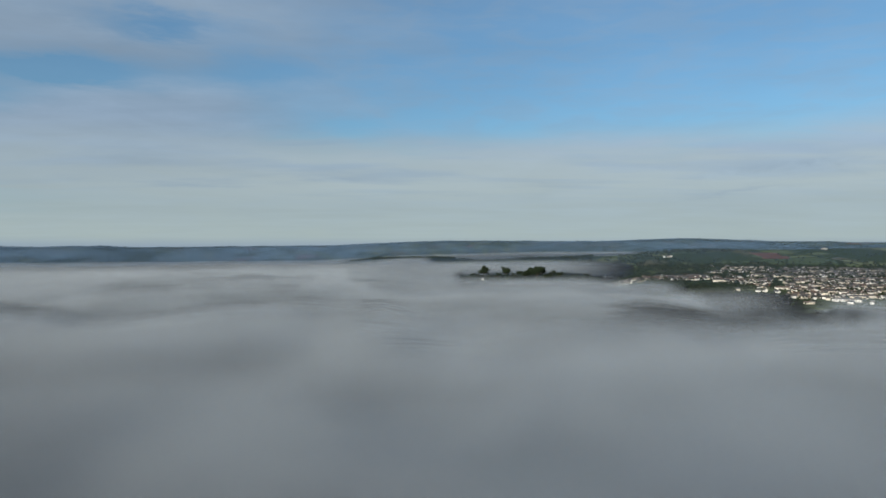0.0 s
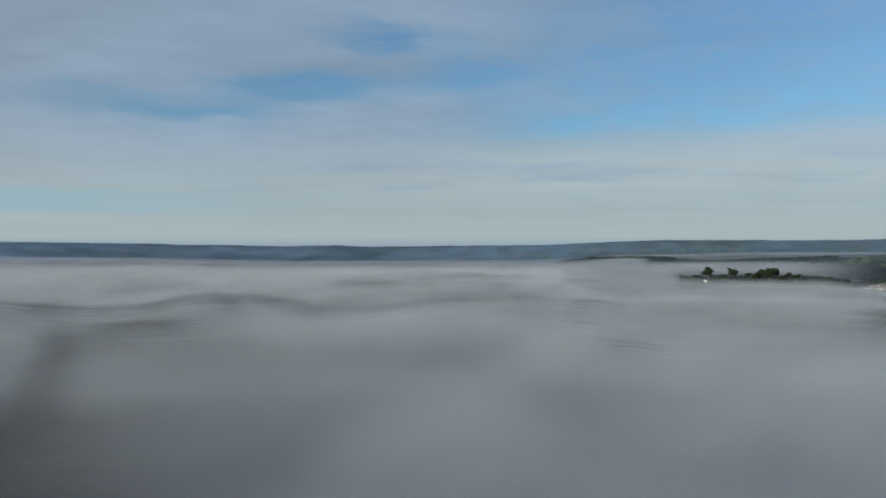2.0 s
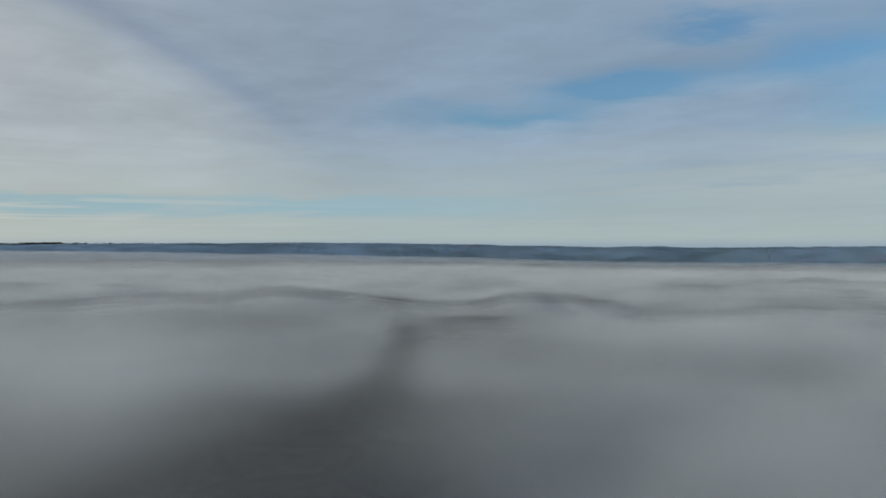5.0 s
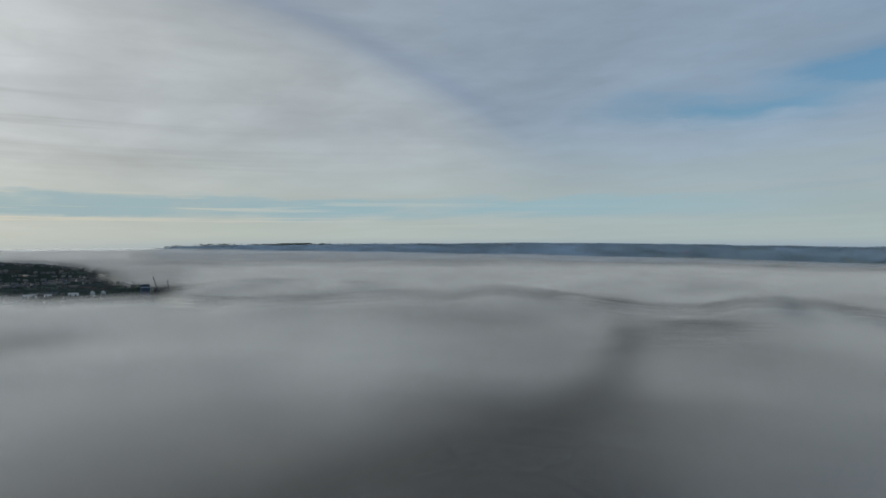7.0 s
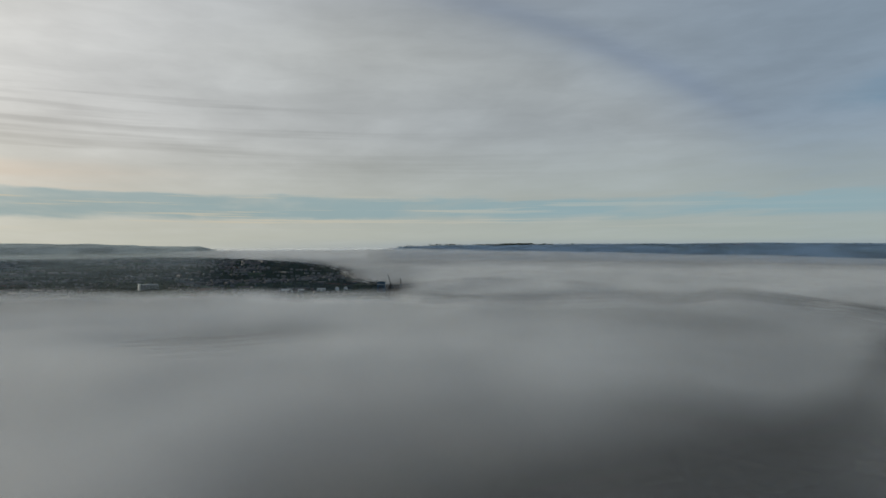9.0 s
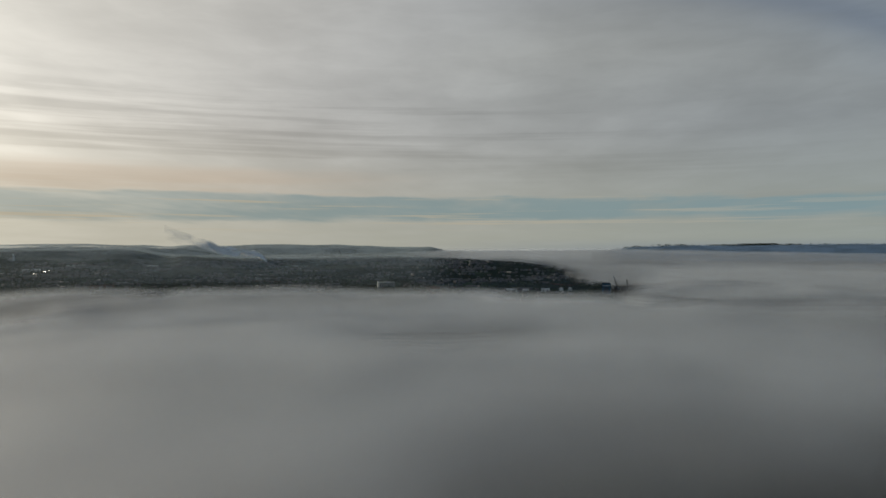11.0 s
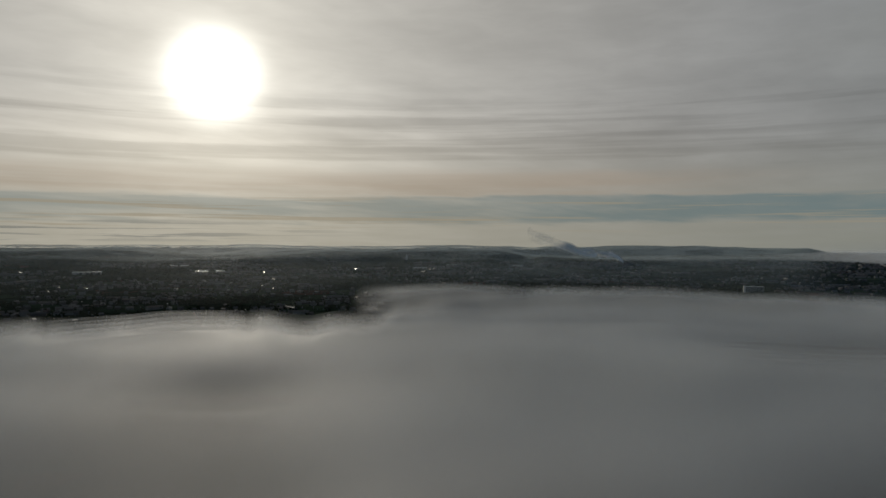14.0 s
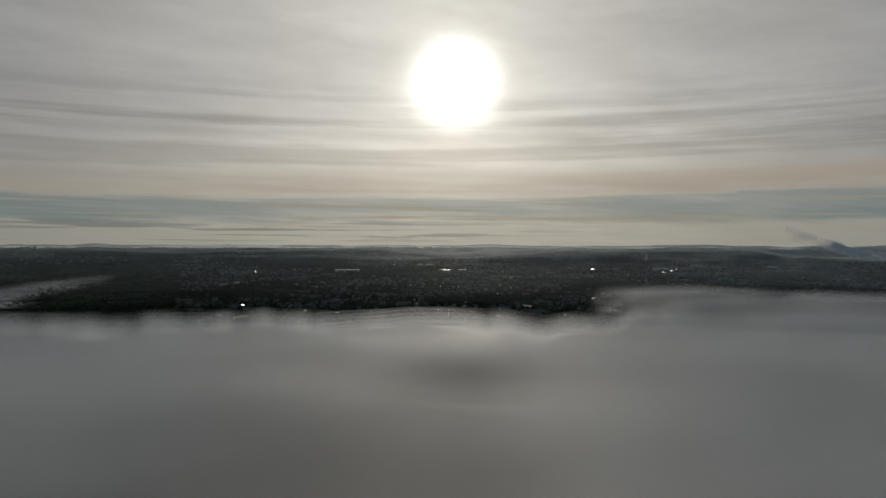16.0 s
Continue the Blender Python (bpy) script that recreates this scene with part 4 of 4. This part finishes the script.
def build_shed(w, depth, h, rise_, wall_mat, roof_mat, doors=2):
    """A wide shed with a low roof, ridge along x."""
    shed = new("warehouse")
    part("walls", prism([(-depth / 2, -3), (depth / 2, -3), (depth / 2, h), (0, h + rise_ - 0.1), (-depth / 2, h)], -w / 2, w / 2), wall_mat, shed).matrix_basis = pose(0, 0, 0, 0, 0, 90)
    k = rise_ / (depth / 2)
    part("roof", prism([(-depth / 2 - 0.5, h - 0.5 * k), (0, h + rise_), (depth / 2 + 0.5, h - 0.5 * k), (depth / 2 + 0.5, h - 0.5 * k + 0.25), (0, h + rise_ + 0.25), (-depth / 2 - 0.5, h - 0.5 * k + 0.25)], -w / 2 - 0.4, w / 2 + 0.4), roof_mat, shed).matrix_basis = pose(0, 0, 0, 0, 0, 90)
    for i in range(doors):
        cx = -w / 2 + w * (i + 0.5) / doors
        part("door", box(cx - 2, -depth / 2 - 0.12, -0.5, cx + 2, -depth / 2 + 0.1, min(4.5, h - 0.8)), STEEL, shed)
    return shed


for az, dist, w, dp, h, turn in [(152.3, 1765, 90, 16, 7, 4), (146.0, 2020, 70, 12, 7, -5), (144.4, 1750, 42, 15, 7, 6), (143.0, 1765, 30, 13, 6, -4), (127.3, 1940, 60, 13, 7, 3), (124.6, 2150, 60, 18, 6, 8), (150.2, 2820, 50, 20, 7, 0), (119.5, 2300, 60, 18, 6, -6)]:
    tagged(stand(build_shed(w, dp, h, 1.4, CONCRETE, SHEET, 3), az, dist, turn), "long low warehouse with a shining sheet-metal roof", "warehouse", "warehouses")
for az, dist, w, dp, h, turn in [(91.3, 1470, 34, 16, 6, 0), (90.2, 1474, 18, 16, 5, 3), (88.6, 1478, 26, 18, 6.5, -3)]:
    tagged(stand(build_shed(w, dp, h, 2.0, WHITE, SHEET, 2), az, dist, turn), "white harbour shed with a pale metal roof", "shed", "harbour sheds")
for az in (87.35, 86.65):
    tagged(stand(build_shed(20, 12, 7, 4.0, WHITE, SLATE, 1), az, 1484, 90), "white gabled boathouse end-on to the water", "boathouse", "boathouses")


def build_block(w, depth, h, storeys, bays):
    """A flat-roofed block with rows of windows on its long side."""
    block = new("office_block")
    part("walls", box(-w / 2, -depth / 2, -3, w / 2, depth / 2, h, bevel=0.15), CONCRETE, block)
    part("parapet", box(-w / 2 - 0.2, -depth / 2 - 0.2, h - 0.4, w / 2 + 0.2, depth / 2 + 0.2, h + 0.7, bevel=0.1), WHITE, block)
    part("end_wall", box(w / 2 - 0.2, -depth / 2 - 0.15, -3, w / 2 + 0.35, depth / 2 + 0.15, h + 0.3), WHITE, block, "bright white gable wall")
    part("stair_tower", box(-w / 2 - 5, -4, -3, -w / 2 - 0.05, 4, h + 3, bevel=0.15), WHITE, block, "bright white stair tower")
    part("plant_room", box(-6, -3, h + 0.7, 6, 3, h + 3, bevel=0.1), CONCRETE, block)
    step_z, step_x = h / storeys, w / bays
    for i in range(storeys):
        for j in range(bays):
            cx, cz = -w / 2 + step_x * (j + 0.5), step_z * (i + 0.3)
            part("window", box(cx - step_x * 0.38, -depth / 2 - 0.08, cz, cx + step_x * 0.38, -depth / 2 + 0.1, cz + step_z * 0.5), GLASS, block)
    return block


tagged(stand(build_block(50, 15, 17, 5, 12), 101.5, 1520, 12), "large pale block with white end towers above the fog", "building")

# tall blue hall at the docks
hall = new("dock_hall")
part("walls", box(-12, -16, -14, 12, 16, 28, bevel=0.2), BLUE, hall)
part("roof", prism([(-12.6, 28), (12.6, 28), (12.6, 28.6), (0, 30.4), (-12.6, 28.6)], -16.5, 16.5), STEEL, hall)
for i in range(6):
    part("rib", box(-11.6 + i * 4.5, -16.35, -3, -11.0 + i * 4.5, -16.02, 27.6), STEEL, hall)
part("door", box(-7, -16.3, -1, 7, -16.05, 17), STEEL, hall, "tall grey sliding door")
part("band", box(-11.9, -16.28, 20.5, 11.9, -16.03, 22), WHITE, hall, "pale band of cladding")
tagged(stand(hall, 83.8, 1440, -4, 2), "tall blue clad dock hall beside the cranes", "dock hall")


def lattice_boom(bm, a, b, width, bays, r):
    """A boom of three chords with zigzag bracing."""
    a, b = Vector(a), Vector(b)
    way = (b - a).normalized()
    side = way.cross(Vector((0, 1, 0))).normalized() * width
    lift = Vector((0, 1, 0)) * width
    chords = [side, -side * 0.5 + lift * 0.8, -side * 0.5 - lift * 0.8]
    for c in chords:
        add_bar(bm, a + c, b + c * 0.5, r)
    for i in range(bays):
        p, q = a.lerp(b, i / bays), a.lerp(b, (i + 1) / bays)
        for k in range(3):
            f0, f1 = 1 - 0.5 * i / bays, 1 - 0.5 * (i + 1) / bays
            add_bar(bm, p + chords[k] * f0, q + chords[(k + 1) % 3] * f1, r * 0.6, sides=4)
    return bm


def build_crane(height, reach, tip):
    """A dock crane: portal, tower, house, luffing jib, counterweight."""
    crane = new("dock_crane")
    for sx in (-4.5, 4.5):
        for sy in (-4.5, 4.5):
            part("leg", add_bar(bmesh.new(), (sx, sy, -3), (sx * 0.45, sy * 0.45, height * 0.28), 0.6, 0.5), STEEL, crane)
    part("portal_deck", box(-3.4, -3.4, height * 0.27, 3.4, 3.4, height * 0.31, bevel=0.15), STEEL, crane)
    part("tower", lattice_boom(bmesh.new(), (0, 0, height * 0.3), (0, 0, height * 0.55), 1.9, 5, 0.5), STEEL, crane)
    part("machine_house", box(-2.4, -2, height * 0.42, 4.6, 2, height * 0.54, bevel=0.2), STEEL, crane)
    part("cab", box(-3.6, -1.2, height * 0.43, -2.45, 1.2, height * 0.5, bevel=0.1), GLASS, crane)
    part("counterweight", box(4.65, -1.6, height * 0.44, 6.4, 1.6, height * 0.51, bevel=0.1), CONCRETE, crane)
    part("jib", lattice_boom(bmesh.new(), (-1.5, 0, height * 0.52), (-reach, 0, tip), 1.5, 12, 0.48), STEEL, crane)
    part("mast", add_bar(bmesh.new(), (1.2, 0, height * 0.54), (0.4, 0, height * 0.78), 0.5, 0.35), STEEL, crane)
    part("stay", add_bar(bmesh.new(), (0.4, 0, height * 0.78), (-reach, 0, tip), 0.09), STEEL, crane)
    part("hoist_rope", add_bar(bmesh.new(), (-reach, 0, tip), (-reach, 0, tip * 0.55), 0.07), STEEL, crane)
    return crane


tagged(stand(build_crane(60, 14, 70), 82.9, 1440, 0), "dark steel dock crane with its jib raised", "crane", "dock cranes")
tagged(stand(build_crane(60, 6, 70), 82.1, 1450, 20), "dark steel dock crane standing in the fog", "crane", "dock cranes")

# church with a pale spire
church = new("church")
part("nave", prism([(-5, -2), (5, -2), (5, 8), (0, 13), (-5, 8)], -12, 12), CONCRETE, church)
part("tower", box(-3, -18, -2, 3, -12.05, 17, bevel=0.15), WHITE, church)
bm = bmesh.new()
bmesh.ops.create_cone(bm, cap_ends=True, segments=8, radius1=3.2, radius2=0.1, depth=13, matrix=Matrix.Translation((0, -15, 23.5)))
part("spire", bm, WHITE, church, "slender pale spire")
for sx in (-5.08, 5.08):
    for j in range(4):
        part("window", box(sx - 0.06, -9 + j * 5, 2.5, sx + 0.06, -7.6 + j * 5, 6), GLASS, church)
tagged(stand(church, 128.5, 2490, 30), "small grey church with a pale spire", "church")

# white house among the knoll's trees
cottage = copy_thing(HOUSES[3], pose(0, 0, 0))
tagged(stand(cottage, -3.2, 1345, 10, 3), "white gabled house among the trees on the knoll", "house", "houses of the hill town")

# ---- parked cars along a street ----
PAINT = make_varied("car_paint", [(0.45, 0.46, 0.48), (0.03, 0.03, 0.035), (0.55, 0.55, 0.53), (0.08, 0.10, 0.16), (0.22, 0.03, 0.03)], 0.2, 0.6)
TYRE = make_plain("tyre", (0.02, 0.02, 0.02), 0.9)


def build_car():
    car = new("car")
    body = prism([(-2.1, 0.3), (2.1, 0.3), (2.15, 0.75), (1.95, 0.95), (0.9, 1.0), (-2.0, 1.02), (-2.15, 0.7)], -0.85, 0.85)
    bmesh.ops.bevel(body, geom=list(body.edges), offset=0.06, segments=1, affect="EDGES")
    part("body", body, PAINT, car)
    part("cabin", prism([(-1.75, 1.03), (0.95, 1.03), (0.3, 1.42), (-1.35, 1.42)], -0.74, 0.74), GLASS, car)
    part("roof", box(-1.4, -0.72, 1.425, 0.35, 0.72, 1.49, bevel=0.03), PAINT, car)
    for sx in (-1.3, 1.35):
        for sy in (-0.8, 0.8):
            wheel = part("wheel", add_bar(bmesh.new(), (sx, sy - 0.1, 0.31), (sx, sy + 0.1, 0.31), 0.31, sides=12), TYRE, car)
            part("hub", add_bar(bmesh.new(), (sx, sy - 0.115, 0.31), (sx, sy + 0.115, 0.31), 0.18, sides=10), SHEET, wheel)
    return tagged(car, "small parked car on a street", "car", "parked cars")


first = build_car()
spots = [(144.1 + 0.008 * i * (1 if side else -0.6) + side * 0.75, 950 + 6 * i) for side in (0, 1) for i in range(14)] + [(138.4 + 0.32 * i, 968 + 3 * i) for i in range(8)]
for i, (az, dist) in enumerate(spots):
    car = first if i == 0 else copy_thing(first, pose(0, 0, 0))
    stand(car, az, dist, 90 if i < 28 else 8, 0.15)

# ---- flat-roofed garages and extensions: small glossy boxes added to catch sun glints ----
r = np.random.default_rng(77)
flat_spots = np.concatenate([street_spots(122, 164, range(720, 1900, 40), 24, 51, 0.6), street_spots(116, 172, range(2000, 4200, 160), 60, 52, 0.45)])
k = len(flat_spots)
size = np.stack([0.7 + 1.1 * r.random(k) ** 3, 0.6 + 0.5 * r.random(k), 2.6 + 3 * r.random(k)], -1)
corner = np.array([(-1, -1, -0.5), (1, -1, -0.5), (1, 1, -0.5), (-1, 1, -0.5), (-1, -1, 1), (1, -1, 1), (1, 1, 1), (-1, 1, 1)], float)
v = corner[None] * size[:, None]
lean = r.normal(0, 0.05, (k, 2))
v[:, 4:, 2] += (v[:, 4:, :2] * lean[:, None]).sum(-1)
ca, sa = np.cos(flat_spots[:, 3]), np.sin(flat_spots[:, 3])
v = np.stack([v[..., 0] * ca[:, None] - v[..., 1] * sa[:, None], v[..., 0] * sa[:, None] + v[..., 1] * ca[:, None], v[..., 2]], -1) + flat_spots[:, None, :3]
faces = np.array([(4, 5, 6, 7), (0, 1, 5, 4), (1, 2, 6, 5), (2, 3, 7, 6), (3, 0, 4, 7)])
garages = new("garages", raw_mesh("garages", v.reshape(-1, 3), (faces[None] + (np.arange(k) * 8)[:, None, None]).reshape(-1, 4), False))
garages.data.materials.append(make_plain("glint_roof", (0.16, 0.16, 0.17), 0.13, 0.0, 0.2, 0.3, 0.7))
tagged(garages, "small flat-roofed boxes with glossy tops, added as sun glints", "garages", kind="stuff")


# ---- smoke from a fire at the wood's edge ----
def smoke_sheet(name, parent, dist, seed, sway):
    """A ribbon of smoke that climbs and drifts with the wind."""
    t, u = np.meshgrid(np.linspace(0, 1, 70), np.linspace(-1, 1, 26), indexing="ij")
    az = 110.95 + 7.6 * t ** 1.05
    dd = dist + sway * np.sin(3 * t + u) * (0.3 + t)
    px, py = -np.sin(np.radians(az)) * dd, np.cos(np.radians(az)) * dd
    base = relief(np.full(1, 110.95), np.full(1, float(dist)))[0]
    half = 6 + 17 * t ** 0.7
    pz = base + 3 + 92 * np.interp(t, (0, 0.05, 0.14, 0.3, 0.5, 0.68, 0.85, 1), (0, 0.16, 0.3, 0.34, 0.4, 0.62, 0.82, 1)) + u * half + 4 * fbm(t * 300, u * 20, 60, 2, seed)
    puff = 0.5 + 0.6 * fbm(t * 420, u * 46 + 40 * t, 48, 4, seed + 3)
    dens = np.clip(puff, 0, 1) * np.clip(1 - u ** 2, 0, 1) ** 1.4 * np.clip(1.08 - t, 0, 1) ** 0.8 * smooth(t, 0, 0.03) * (3.0 - 1.9 * smooth(t, 0.45, 0.75))
    ob = new(name, veil_mesh(name, *to_real(dd, px, py, pz), dens, False))
    ob.data.materials.append(SMOKE)
    ob.parent = parent


SMOKE = make_fog("smoke", (0.85, 0.84, 0.82, 1), 0.45)
smoke = tagged(new("smoke_plume"), "pale smoke drifting from a fire among trees", "smoke", kind="stuff")
smoke_sheet("smoke_sheet", smoke, 2225, 120, 12)
smoke_sheet("smoke_sheet", smoke, 2250, 130, -14)


# ---- farm on the green hill, and a mast on the skyline ----
for i, (az, dist, turn, kind) in enumerate([(-17.8, 2420, 20, 1), (-18.0, 2426, -30, 0), (-17.5, 2430, 60, 3), (-28.6, 2820, 15, 1), (-28.4, 2826, -20, 0)]):
    farm = copy_thing(HOUSES[kind], pose(0, 0, 0))
    tagged(stand(farm, az, dist, turn, 0.2), "white farmhouse among fields on the green hill", "house", "farmhouses")

# red ploughed field with its hedge, on the green hill
d, a, x, y = polar_grid(np.linspace(2330, 2560, 30), np.linspace(-26.0, -24.2, 40))
edge = 0.5 * np.sin(d * 0.013) + 0.3 * wave(d / 60, a, 5)
a = a + edge
x, y = -np.sin(np.radians(a)) * d, np.cos(np.radians(a)) * d
field = new("ploughed_field", grid_mesh("ploughed_field", *to_real(d, x, y, relief(a, d) + 1.0), closed=False))
field.data.materials.append(make_plain("red_soil", (0.125, 0.062, 0.045), 0.95, 0.0, 0.25, 0.02, 0.1))
tagged(field, "red-brown ploughed field on the green hill", "field", kind="structure")

mast = new("radio_mast")
part("tower", lattice_boom(bmesh.new(), (0, 0, -2), (0, 0, 46), 1.6, 14, 0.22), STEEL, mast)
part("aerial", add_bar(bmesh.new(), (0, 0, 46), (0, 0, 56), 0.25, 0.08), STEEL, mast)
for k in range(3):
    part("dish", add_bar(bmesh.new(), (1.2, 0, 30 + 5 * k), (2.0, 0, 30 + 5 * k), 1.1, 0.9, 12), WHITE, mast)
tagged(stand(mast, 142.2, 3250, 0), "slender steel radio mast on the skyline", "mast")
